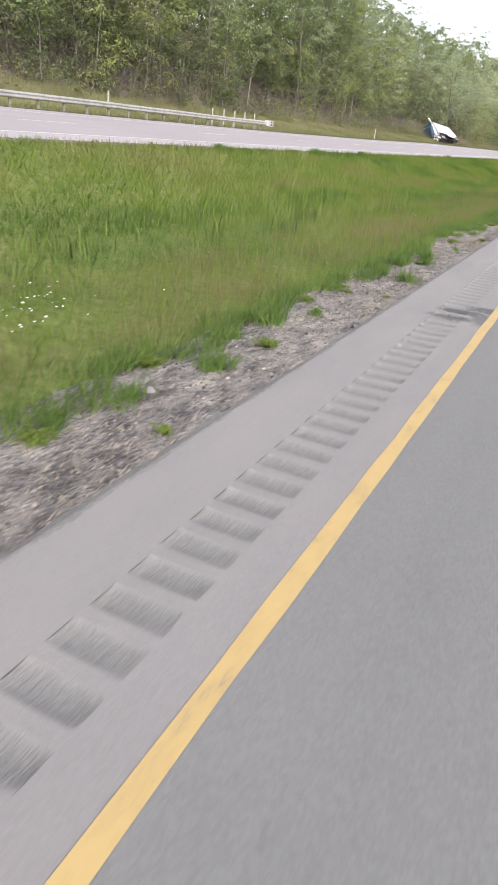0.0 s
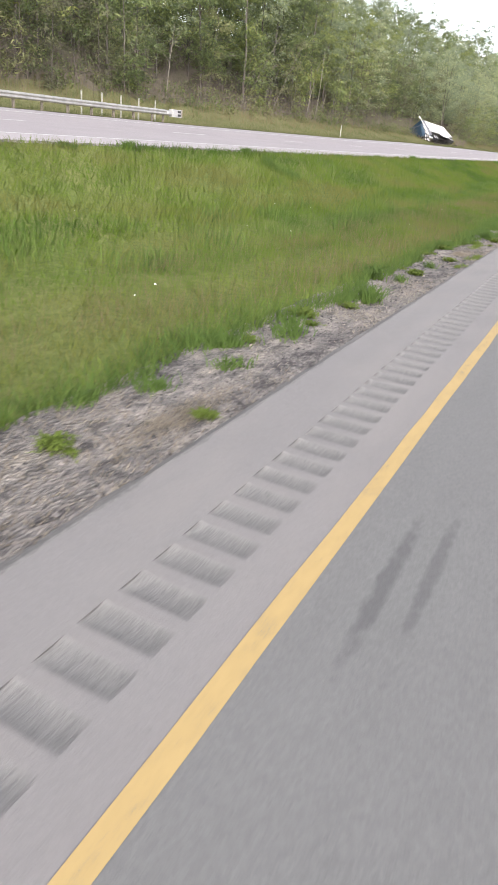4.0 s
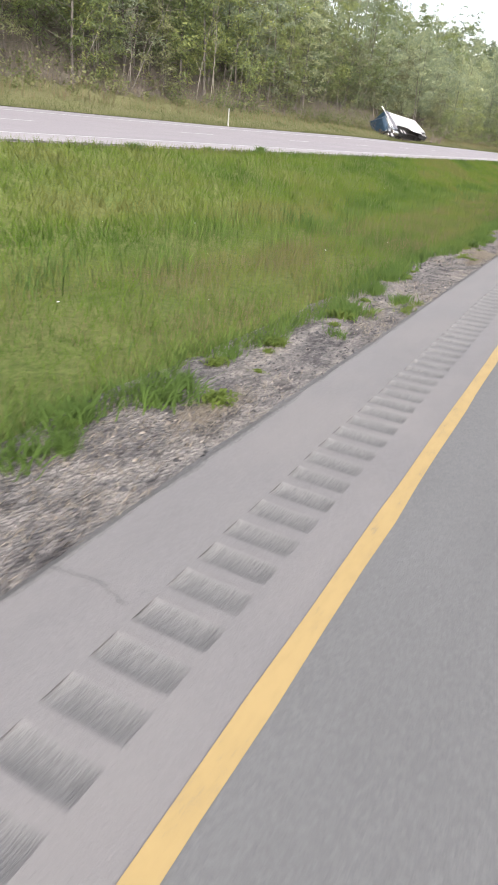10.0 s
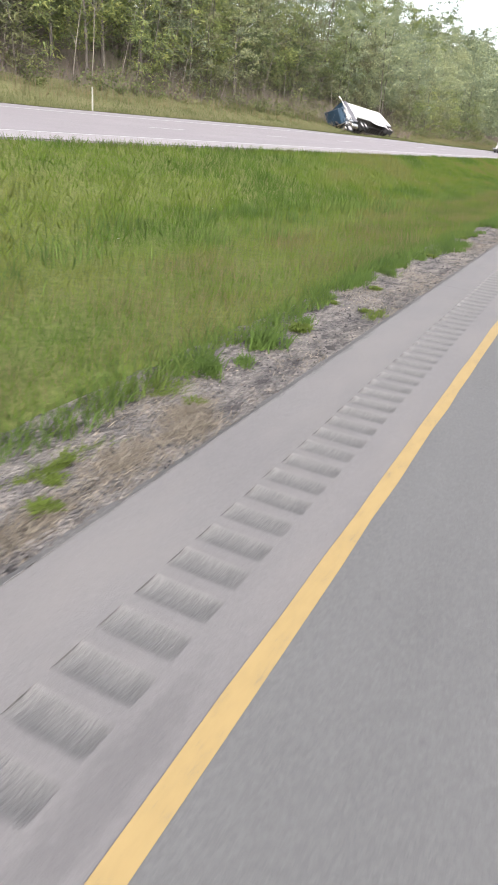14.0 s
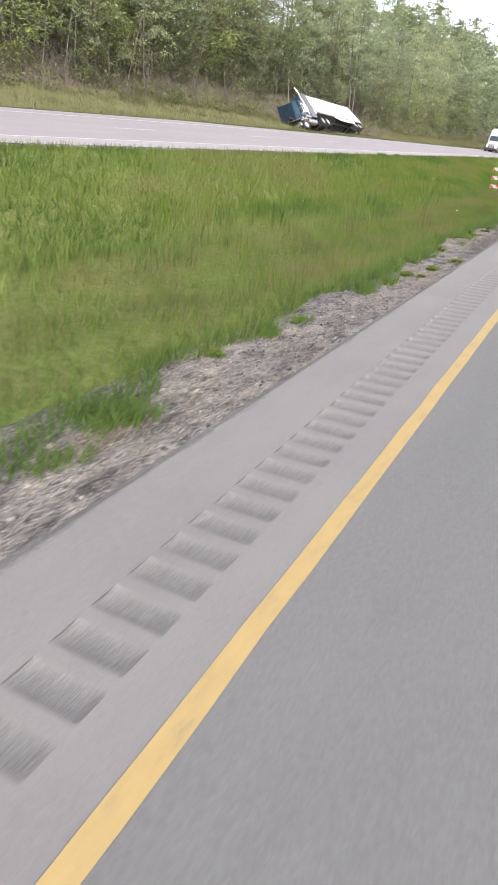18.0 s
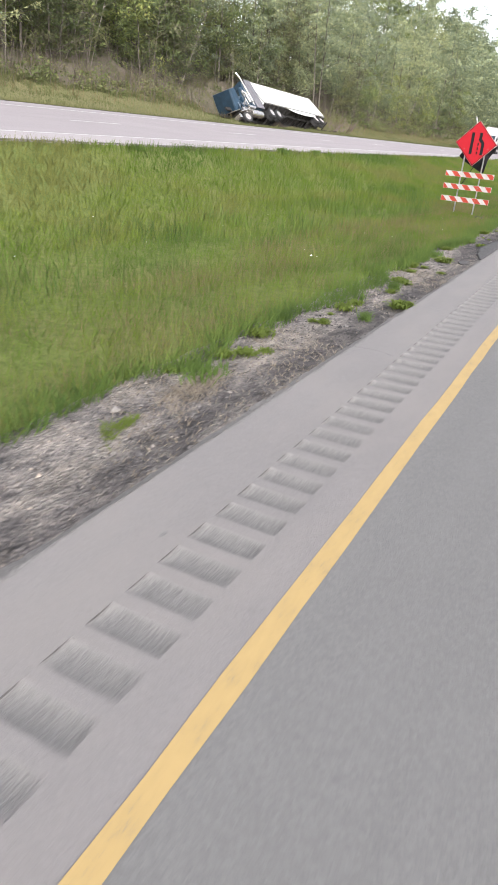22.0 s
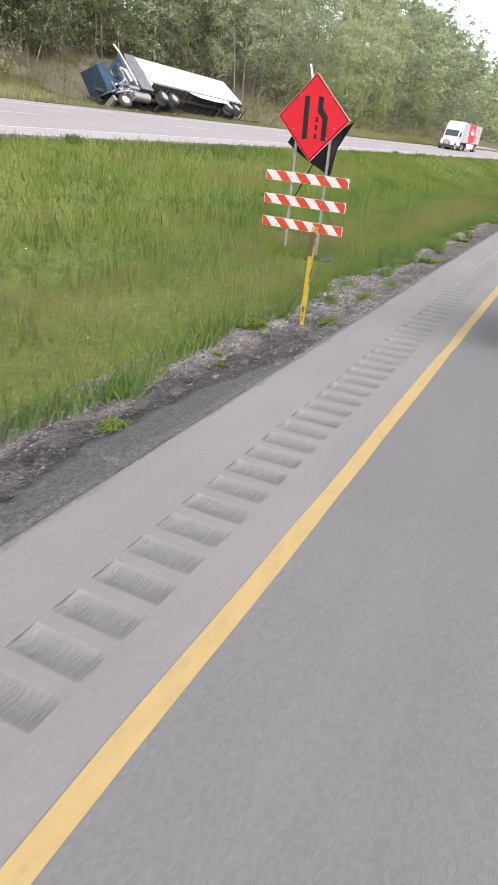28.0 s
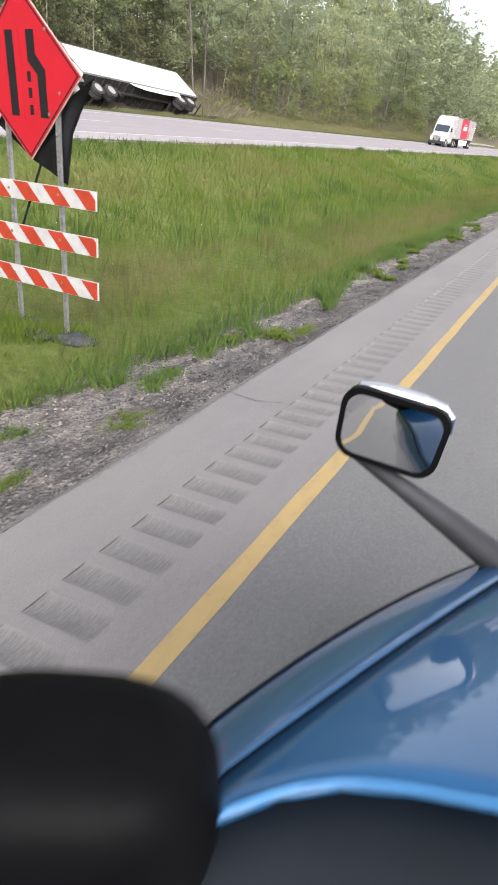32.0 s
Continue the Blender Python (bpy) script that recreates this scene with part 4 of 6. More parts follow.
def crowd_of(name, label, source, places, grow=1.0, thin=1, seed=77, material=None, corners=4):
    """Many copies of tree meshes joined, too crowded or far to tell apart."""
    q = np.random.default_rng(seed)
    vs, fs, ns, base = [], [], [], 0
    for which, px, py, size in places:
        me = source[which]
        v = np.zeros(len(me.vertices) * 3, dtype=np.float32)
        me.vertices.foreach_get("co", v)
        v = v.reshape(-1, 3)
        if thin:
            v = v.reshape(-1, corners, 3)[::thin]
            c = v.mean(1, keepdims=True)
            v = (c + (v - c) * grow).reshape(-1, 3)
            b = np.arange(len(v) // corners) * corners
            f = np.stack([b, b + 1, b + 2], 1) if corners == 3 else np.concatenate([np.stack([b, b + 1, b + 2], 1), np.stack([b, b + 2, b + 3], 1)])
        else:
            f = np.array([p.vertices[:] for p in me.polygons])
        a = q.uniform(0, 6.3)
        turn = np.array([[math.cos(a), -math.sin(a), 0], [math.sin(a), math.cos(a), 0], [0, 0, 1]])
        v = v @ turn.T
        top = float(v[:, 2].max())
        mid = np.stack([0 * v[:, 0], 0 * v[:, 0], top * (0.35 + 0.4 * v[:, 2] / top)], 1)
        ns.append((v - mid) / 3.5 + np.repeat(q.normal(0, 0.4, (len(v) // corners + 1, 3)), corners, axis=0)[:len(v)] + np.array([0, 0, 0.25]))
        vs.append(v * size + np.array([px, py, float(ground_z(px, py)) - 0.1]))
        fs.append(f + base)
        base += len(v)
    vs, fs, ns = np.concatenate(vs), np.concatenate(fs), np.concatenate(ns)
    ob = new(name, soft_normals(mesh_of(name, vs, faced(vs, fs, ns), material), ns) if thin else mesh_of(name, vs, fs, material))
    tagged(ob, label, "woods", kind="stuff")


for part_no in range(6):
    crowd_of("back_woods", "deeper rows of the green deciduous wood", [k[1] for k in BACK], [c for n, c in enumerate(CROWD) if n % 6 == part_no], 1.0, 1, 70 + part_no, LEAF_HAZED if part_no % 2 else LEAF)
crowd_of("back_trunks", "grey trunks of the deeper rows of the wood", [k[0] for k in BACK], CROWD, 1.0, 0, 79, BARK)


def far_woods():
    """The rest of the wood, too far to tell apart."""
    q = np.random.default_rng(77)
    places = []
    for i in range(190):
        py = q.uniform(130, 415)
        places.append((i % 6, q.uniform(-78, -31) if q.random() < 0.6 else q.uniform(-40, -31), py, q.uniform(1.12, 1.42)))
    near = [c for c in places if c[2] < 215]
    crowd_of("far_woods_edge", "green deciduous wood farther along the road", [k[1] for k in BACK], near, 1.15, 1, 75, LEAF_HAZED)
    crowd_of("far_woods", "distant green deciduous wood along the road", [k[1] for k in BACK], [c for c in places if c[2] >= 215], 1.7, 3, 78, LEAF_HAZED)
    shade = [(i % 5, q.uniform(-50, -38), q.uniform(-92, 190), q.uniform(0.9, 1.5)) for i in range(75)]
    crowd_of("inner_thicket", "leafy thicket inside the wood", [k[1] for k in SMALL], shade, 1.0, 1, 76, OLIVE_LEAF, 3)


far_woods()


def sapling_mesh(seed):
    """A thin bare sapling with a few twigs."""
    r = random.Random(seed)
    vs, fs = [], []
    h = r.uniform(5.0, 8.5)
    sway = Vector((r.uniform(-0.6, 0.6), r.uniform(-0.6, 0.6), 0))
    pts = [Vector((0, 0, h * t)) + sway * t * t for t in np.linspace(0, 1, 6)]
    limb(vs, fs, pts, 0.04, 0.012, 6)
    for i in range(7):
        t = r.uniform(0.35, 0.95)
        o = Vector((0, 0, h * t)) + sway * t * t
        d = Vector((r.uniform(-1, 1), r.uniform(-1, 1), r.uniform(0.5, 1.4))) * r.uniform(0.5, 1.2)
        limb(vs, fs, [o, o + d * 0.5, o + d], 0.016, 0.005, 4)
    return mesh_of("sapling", [tuple(v) for v in vs], fs, PALE_BARK, smooth=True)


PALE_BARK = bark_mat("pale_sapling_bark", (0.16, 0.142, 0.118), (0.28, 0.252, 0.215))
SAPLINGS = [sapling_mesh(300 + i) for i in range(6)]
for i in range(58):
    py = random.uniform(-90, 110) if i < 48 else random.uniform(12, 48)
    px = random.uniform(-34.5, -31.2)
    if 14 < py < 60:
        px -= 3.2
    ob = new("bare_sapling", SAPLINGS[i % 6])
    ob.matrix_world = pose(px, py, float(ground_z(px, py)) - 0.1, random.uniform(-22, -2), random.uniform(-6, 12), random.uniform(-40, 40))
    tagged(ob, "thin pale leaning bare sapling at the wood's edge", "sapling", "bare saplings")


def undergrowth():
    """Stems and leaves of the brush under the trees."""
    q = np.random.default_rng(81)
    n = 27000
    y = q.uniform(-98, 190, n)
    x = -29.2 - q.gamma(2.0, 2.5, n)
    k = ~((y > 31) & (y < 60) & (x > -33.2))
    x, y = x[k], y[k]
    h = 0.5 + 3.2 * q.random(len(x)) ** 2
    blades("brush_stems", x, y, h, 0.02, 0.9, TWIG, "tangle of bare brown stems under the trees", "brush", 82, two=False)
    n = 1250
    cy = q.uniform(-98, 180, n)
    cx = -29.3 - q.gamma(1.6, 1.9, n)
    k = ~((cy > 31) & (cy < 60) & (cx > -33.2)) & ((cy > 58) | (q.random(n) < 0.6))
    cx, cy = cx[k], cy[k]
    per = 56
    rad = q.uniform(0.3, 0.95, len(cx))
    o = np.stack([cx, cy, ground_z(cx, cy) + rad * 0.7], 1)[:, None] + q.normal(0, 0.55, (len(cx), per, 3)) * rad[:, None, None] * np.array([1, 1, 0.9])
    o = o.reshape(-1, 3)
    m = len(o)
    nrm = q.normal(0, 1, (m, 3)) + np.array([0.2, 0, 0.8])
    nrm /= np.linalg.norm(nrm, axis=1)[:, None]
    u = np.cross(nrm, q.normal(0, 1, (m, 3)))
    u /= np.linalg.norm(u, axis=1)[:, None]
    w = np.cross(nrm, u)
    sz = 0.13 * q.uniform(0.6, 1.4, m)[:, None]
    V4 = np.stack([o - u * sz * 0.6, o + w * sz * 0.4, o + u * sz * 0.6, o - w * sz * 0.4], 1).reshape(-1, 3)
    b = np.arange(m) * 4
    ob = new("brush_leaves", mesh_of("brush_leaves", V4, np.stack([b, b + 1, b + 2, b + 3], 1), BRUSH_LEAF))
    tagged(ob, "low leafy brush at the wood's edge", "brush", kind="stuff")


undergrowth()


def fallen_brush():
    """Broken branches heaped behind the trailer."""
    r = random.Random(91)
    vs, fs = [], []
    for i in range(75):
        px, py = r.uniform(-30.5, -27.6), r.uniform(57.5, 64.5)
        o = Vector((px, py, float(ground_z(px, py)) - 0.05))
        d = Vector((r.uniform(-0.6, 0.8), r.uniform(-1, 1), r.uniform(0.15, 0.7))) * r.uniform(0.8, 2.4)
        limb(vs, fs, [o, o + d * 0.5 + Vector((0, 0, 0.1)), o + d], r.uniform(0.02, 0.05), 0.008, 5)
    ob = new("fallen_brush", mesh_of("fallen_brush", [tuple(v) for v in vs], fs, TWIG, smooth=True))
    tagged(ob, "heap of broken brown branches behind the trailer", "brush", kind="stuff")


fallen_brush()
# dark brown sheet laid just over the ground under the truck
DARK_GROUND = soil_mat("dark_brown_ground", (0.035, 0.03, 0.024), (0.075, 0.058, 0.045), 1.2)
sheet("ground_torn_soil", np.linspace(-32.5, -27.95, 10), np.arange(34.0, 59.1, 1.0), DARK_GROUND, "dark brown ground under the overturned truck", "soil", zf=lambda x, y: ground_z(x, y) + np.where((x < -32.2) | (x > -28.2) | (y < 34.5) | (y > 58.5), -0.06, 0.05 + bumps(x * 2.2, y * 2.9, 0.05)))

# ---- guardrails and marker posts ----
GALV = plain("galvanised_steel", (0.50, 0.48, 0.46), 0.45, 0.75, 0.15, 3.0)
WEATHERED = plain("weathered_post_steel", (0.23, 0.20, 0.17), 0.75, 0.3, 0.3, 8.0)
MARKER = plain("white_marker_plastic", (0.320, 0.314, 0.281), 0.5)
AMBER = plain("amber_reflector", (0.8, 0.42, 0.05), 0.35)
TERMINAL = plain("terminal_steel", (0.36, 0.355, 0.35), 0.6, 0.1, 0.15, 9.0)
SLOT_SHADE = plain("slot_shade_tone", (0.03, 0.03, 0.03), 0.8)


def guardrail(ya, yb, x, end, label):
    z0 = float(ground_z(x, (ya + yb) / 2))
    rail_thing = thing("guardrail", pose(x, ya, 0), label, "guardrail")
    prof = [(0.0, 0.78), (0.055, 0.745), (0.085, 0.70), (0.055, 0.655), (0.0, 0.625), (0.055, 0.595), (0.085, 0.55), (0.055, 0.505), (0.0, 0.47)]
    length = 3.72
    k = 0
    y = ya
    while y < yb - 0.5:
        y2 = min(y + length, yb)
        bm = bmesh.new()
        g0, g1 = float(ground_z(x, y)), float(ground_z(x, y2))
        lo = [bm.verts.new((a + 0.06, y - ya, g0 + b)) for a, b in prof]
        hi = [bm.verts.new((a + 0.06, y2 - ya + 0.05, g1 + b)) for a, b in prof]
        lb = [bm.verts.new((a + 0.056, y - ya, g0 + b)) for a, b in prof]
        hb = [bm.verts.new((a + 0.056, y2 - ya + 0.05, g1 + b)) for a, b in prof]
        for i in range(len(prof) - 1):
            bm.faces.new((lo[i], hi[i], hi[i + 1], lo[i + 1]))
            bm.faces.new((lb[i + 1], hb[i + 1], hb[i], lb[i]))
        part("rail", bm, GALV, rail_thing, smooth=True)
        for py in (y, (y + y2) / 2):
            g = float(ground_z(x, py))
            part("post", joined(box(0.012, 0.1, 1.05, (-0.06, py - ya, g + 0.2)), box(0.15, 0.012, 1.05, (-0.06, py - ya, g + 0.2)), box(0.012, 0.1, 1.05, (-0.13, py - ya, g + 0.2))), WEATHERED, rail_thing)
            part("blockout", box(0.12, 0.09, 0.34, (0.0, py - ya, g + 0.625), 0.008), WEATHERED, rail_thing)
        y = y2
    if end:
        g = float(ground_z(x, yb))
        e = yb - ya
        head = part("end_terminal", joined(box(0.03, 0.9, 0.44, (0.2, e - 0.05, g + 0.63), 0.01), box(0.3, 0.04, 0.44, (0.06, e - 0.5, g + 0.63), 0.01), box(0.2, 0.6, 0.16, (0.06, e - 0.75, g + 0.62), 0.02), *[box(0.3, 0.5, 0.035, (0.06, e + 0.16, g + z), 0.006) for z in (0.44, 0.63, 0.83)], box(0.3, 0.035, 0.42, (0.06, e + 0.41, g + 0.63), 0.006)), TERMINAL, rail_thing, "boxy white steel end terminal")
        # dark plates on the face stand in for the shade inside two recesses
        for z in (0.535, 0.73):
            part("slot", box(0.012, 0.36, 0.13, (0.216, e + 0.18, g + z), 0.003), SLOT_SHADE, head, "dark plate drawn as a shaded slot")
        part("impact_plate", box(0.4, 0.02, 0.46, (0.08, e + 0.45, g + 0.63), 0.004), WEATHERED, head)
    return rail_thing


guardrail(-113.9, -48.3, -24.8, True, "galvanised steel guardrail with an end terminal on the verge")
guardrail(128, 200, -24.8, False, "galvanised steel guardrail far along the verge")


def marker_post(px, py, h, tone, label, tilt=0.0):
    ob = thing("marker_post", pose(px, py, float(ground_z(px, py)), tilt, tilt, 0), label, "marker post", "marker posts on the verge")
    part("post", prism([(-0.05, 0.0), (0.05, 0.0), (0.05, h - 0.03), (0.0, h), (-0.05, h - 0.03)], 0.02, 'y', -0.01, 0.003), tone, ob)
    part("reflector", box(0.07, 0.006, 0.14, (0, -0.015, h - 0.16), 0.002), AMBER if tone is not MARKER else GALV, ob)


marker_post(-25.1, -17.25, 1.25, MARKER, "white plastic marker post in the verge grass")
marker_post(-25.4, -68.6, 1.35, MARKER, "white marker post behind the guardrail")
for i in range(5):
    marker_post(-25.6, -56.2 + i * 1.72, 1.2, MARKER, "thin pale marker post behind the guardrail's end")

# ---- barricade with a sign ----
SIGN_RED = plain("fluorescent_sign_sheet", (0.33, 0.008, 0.017), 0.5, 0, 0.05, 3.0, 0, 0.3)
SIGN_BLACK = plain("sign_black", (0.012, 0.012, 0.013), 0.6, 0, 0.12, 6.0, 0, 0.12)
BOARD_WHITE = plain("board_white_sheet", (0.335, 0.335, 0.34), 0.5, 0, 0.1, 7.0)
BOARD_RED = plain("board_orange_red_sheet", (0.28, 0.03, 0.014), 0.45, 0, 0.12, 7.0)
STEEL = plain("perforated_steel", (0.33, 0.33, 0.33), 0.5, 0.7, 0.2, 14.0)
PLY = plain("sign_edge", (0.36, 0.28, 0.24), 0.7)
TARP = plain("black_cover_cloth", (0.018, 0.018, 0.022), 0.75, 0, 0.4, 5.0)
SAND = plain("dark_sandbag", (0.035, 0.038, 0.042), 0.8, 0, 0.6, 12.0, 0.5)
HOLE = plain("bolt_steel", (0.2, 0.19, 0.18), 0.5, 0.6)

BARRICADE = pose(-4.318, 10.12, 0, 0, 0, -5.6)
stand = thing("road_barricade", BARRICADE, "barricade of three red and white striped boards on steel posts", "barricade")
gz = float(ground_z(-4.3, 10.1))


def post(name, px, top, lean=0.0):
    bm = joined(box(0.004, 0.044, top - gz, (px - 0.02, 0.03, (top + gz) / 2)), box(0.004, 0.044, top - gz, (px + 0.02, 0.03, (top + gz) / 2)), box(0.044, 0.004, top - gz, (px, 0.05, (top + gz) / 2)))
    # front face with a row of holes between short webs
    webs = [box(0.014, 0.004, top - gz, (px - 0.015, 0.01, (top + gz) / 2)), box(0.014, 0.004, top - gz, (px + 0.015, 0.01, (top + gz) / 2))]
    z = gz
    while z < top - 0.03:
        webs.append(box(0.018, 0.004, 0.028, (px, 0.01, z + 0.014)))
        z += 0.05
    return part(name, joined(bm, *webs), STEEL, stand, "perforated square steel post")


post("upright", -0.36, 2.62)
post("upright", 0.42, 2.62)


def board(zt, tag):
    h, L = 0.2, 1.965
    b = part("board", box(L, 0.02, h, (0, -0.012, zt - h / 2), 0.004), BOARD_WHITE, stand, "white board with slanted red stripes")
    for i in range(-1, 6):
        x0 = -0.98 + i * 0.47 + tag
        pts = [(x0, zt - 0.006), (x0 + 0.235, zt - 0.006), (x0 + 0.235 + 0.19, zt - h + 0.006), (x0 + 0.19, zt - h + 0.006)]
        lim = L / 2 - 0.012
        # clip the slanted stripe to the board's ends
        def cut(poly, sign):
            out = []
            for (xa, za), (xb, zb) in zip(poly, poly[1:] + poly[:1]):
                ia, ib = xa * sign <= lim, xb * sign <= lim
                if ia:
                    out.append((xa, za))
                if ia != ib:
                    t = (sign * lim - xa) / (xb - xa)
                    out.append((sign * lim, za + t * (zb - za)))
            return out
        pts = cut(cut(pts, 1), -1) if pts else pts
        if len(pts) > 2:
            part("stripe", prism(pts, 0.003, 'y', -0.0255), BOARD_RED, b)
    for px in (-0.36, 0.42):
        part("bolt", turned([(-0.03, 0.006), (-0.03, 0.014), (-0.024, 0.016), (-0.012, 0.016)], 10, 'y', (px, 0, zt - 0.09)), HOLE, b)


board(1.56, -0.245)
board(1.085, -0.2)
board(0.61, -0.17)
part("brace", tube([(-0.40, 0.08, 0.85), (0.1, 0.1, 1.85)], 0.014, 6), SIGN_BLACK, stand)

sign = thing("lane_shift_sign", BARRICADE @ pose(0.005, -0.02, 2.615, 2.8, 0, 0), "bright red-orange diamond sign with black merging lane symbols", "road sign")
D = 0.825
part("panel", prism([(0, D), (-D, 0), (0, -D), (D, 0)], 0.016, 'y', -0.008, 0.002), PLY, sign)
part("face", prism([(0, D - 0.012), (-D + 0.012, 0), (0, -D + 0.012), (D - 0.012, 0)], 0.003, 'y', -0.012), SIGN_RED, sign)


def ring(a, b):
    bm = bmesh.new()
    o = [bm.verts.new(p) for p in ((0, -0.0135, a), (-a, -0.0135, 0), (0, -0.0135, -a), (a, -0.0135, 0))]
    i = [bm.verts.new(p) for p in ((0, -0.0135, b), (-b, -0.0135, 0), (0, -0.0135, -b), (b, -0.0135, 0))]
    for k in range(4):
        q = (k + 1) % 4
        bm.faces.new((o[k], o[q], i[q], i[k]))
    bmesh.ops.recalc_face_normals(bm, faces=bm.faces)
    return bm


part("border", ring(D - 0.035, D - 0.058), SIGN_BLACK, sign)
part("symbol_plate", box(0.3, 0.004, 0.86, (-0.175, -0.0155, -0.005), 0.001), SIGN_RED, sign)
part("symbol_bar", box(0.115, 0.003, 0.79, (-0.165, -0.0195, 0.0)), SIGN_BLACK, sign)
part("symbol_bent_bar", prism([(0.085, 0.40), (0.20, 0.40), (0.20, 0.185), (0.325, 0.045), (0.325, -0.40), (0.21, -0.40), (0.21, 0.0), (0.085, 0.12)], 0.003, 'y', -0.0165), SIGN_BLACK, sign)
for z in (-0.02, -0.17, -0.33):
    part("symbol_dash", box(0.05, 0.003, 0.095, (0.085, -0.015, z)), SIGN_BLACK, sign)
for px, pz in ((-0.43, -0.22), (0.5, -0.16), (0.33, -0.36), (-0.33, 0.4), (0.36, 0.4)):
    part("rivet", turned([(-0.018, 0.008), (-0.017, 0.016), (-0.012, 0.018)], 8, 'y', (px, 0, pz)), HOLE, sign)
part("back_brace", tube([(-0.20, 0.05, 0.95), (-0.12, 0.04, 0.72), (-0.02, 0.04, 0.4)], 0.028, 6), STEEL, sign, "steel strut behind the sign")

cloth = thing("sign_cover", BARRICADE @ pose(0, 0.09, 0), "black cloth cover hanging behind the sign", "cover")
bm = bmesh.new()
cols = [[(-0.60, 2.12), (-0.3, 1.92), (0.0, 1.78), (0.2, 1.68), (0.42, 1.58), (0.5, 1.57)], [(-0.5, 2.3), (-0.2, 2.25), (0.1, 2.2), (0.3, 2.2), (0.52, 2.1), (0.57, 2.08)], [(-0.3, 2.55), (0.0, 2.55), (0.25, 2.5), (0.45, 2.5), (0.62, 2.45), (0.86, 2.62)]]
grid = [[bm.verts.new((a, 0.035 * math.sin(i * 2.3 + j), b)) for i, (a, b) in enumerate(c)] for j, c in enumerate(cols)]
for j in range(2):
    for i in range(5):
        bm.faces.new((grid[j][i], grid[j][i + 1], grid[j + 1][i + 1], grid[j + 1][i]))
bmesh.ops.solidify(bm, geom=bm.faces[:], thickness=0.006)
part("cloth", bm, TARP, cloth, smooth=True)


def sandbag(px, py, turn, s):
    bm = bmesh.new()
    bmesh.ops.create_icosphere(bm, subdivisions=3, radius=1.0)
    for v in bm.verts:
        v.co = Vector((v.co.x * 0.25, v.co.y * 0.15, v.co.z * 0.06)) * s
        v.co += v.co.normalized() * 0.05 * noise.noise(v.co * 11)
        v.co.z = max(v.co.z, -0.05) - 0.02 * abs(v.co.x)
    me = bpy.data.meshes.new("sandbag")
    bm.to_mesh(me)
    bm.free()
    me.materials.append(SAND)
    me.polygons.foreach_set("use_smooth", np.ones(len(me.polygons), dtype=bool))
    ob = new("sandbag", me)
    ob.matrix_world = pose(px, py, float(ground_z(px, py)) + 0.045, 0, 0, turn)
    tagged(ob, "slumped dark grey sandbag at the barricade's foot", "sandbag", "sandbags")


sandbag(-3.66, 9.95, 12, 1.15)
sandbag(-4.1, 9.82, -14, 0.85)
sandbag(-4.62, 10.2, 20, 0.9)
rng = np.random.default_rng(38)
gx = np.concatenate([rng.normal(cx, 0.2, 260) for cx in (-4.25, -4.1, -4.62, -3.95)])
gy = np.concatenate([rng.normal(cy, 0.13, 260) for cy in (9.92, 9.7, 10.05, 10.1)])
blades("barricade_grass", gx, gy, 0.19, 0.01, 0.14, GRASS, "uncut grass round the barricade's foot", "grass", 39)

DEL_YELLOW = Mat("worn_yellow_post", 0.6)
nn = DEL_YELLOW.noise(7, 5, 0.7, DEL_YELLOW.stretch(3.0, 3.0, 0.9))
DEL_YELLOW.color(DEL_YELLOW.ramp(nn, (0.42, (0.03, 0.022, 0.012)), (0.47, (0.205, 0.148, 0.012)), (0.7, (0.275, 0.212, 0.024))))
RUSTY = plain("rusty_scuff", (0.04, 0.028, 0.018), 0.8, 0, 0.6, 25.0, 0.3)
delin = thing("yellow_delineator", pose(-1.91, 4.35, -0.06, 0, 1.0, 0), "slim yellow delineator post with black scuffs in the gravel", "delineator")
part("post", prism([(-0.035, 0.012), (-0.012, 0.024), (0.012, 0.024), (0.035, 0.012), (0.035, -0.012), (-0.035, -0.012)], 1.27, 'z', 0.0, 0.003), DEL_YELLOW.m, delin)
part("band", box(0.05, 0.03, 0.3, (-0.008, -0.004, 1.06), 0.004), RUSTY, delin, "dark rusty scuff")


# lumps of asphalt broken off the paved edge
def broken_slab(cx, cy, rx, ry, seed):
    r = random.Random(seed)
    pts = [(rx * math.cos(a) * r.uniform(0.65, 1.1), ry * math.sin(a) * r.uniform(0.65, 1.1)) for a in np.linspace(0, 2 * math.pi, 11)[:-1]]
    ob = thing("broken_asphalt", pose(cx, cy, float(ground_z(cx, cy)) - 0.012, r.uniform(-2, 2), r.uniform(-4, 1), r.uniform(-12, 12)), "flat cracked lump of dark asphalt in the gravel", "asphalt lump", "broken asphalt lumps")
    part("slab", prism(pts, 0.035, 'z', 0.0, 0.006), SLAB, ob)


SLAB = asphalt("crumbled_asphalt", 0.08, (1.0, 0.97, 0.975), coarse=0.6)
for k, (cx, cy, rx, ry) in enumerate(((-1.9, 1.15, 0.07, 0.1), (-1.98, 0.7, 0.08, 0.12), (-1.78, 2.35, 0.05, 0.08), (-1.6, -3.4, 0.14, 0.3))):
    broken_slab(cx, cy, rx, ry, 400 + k)


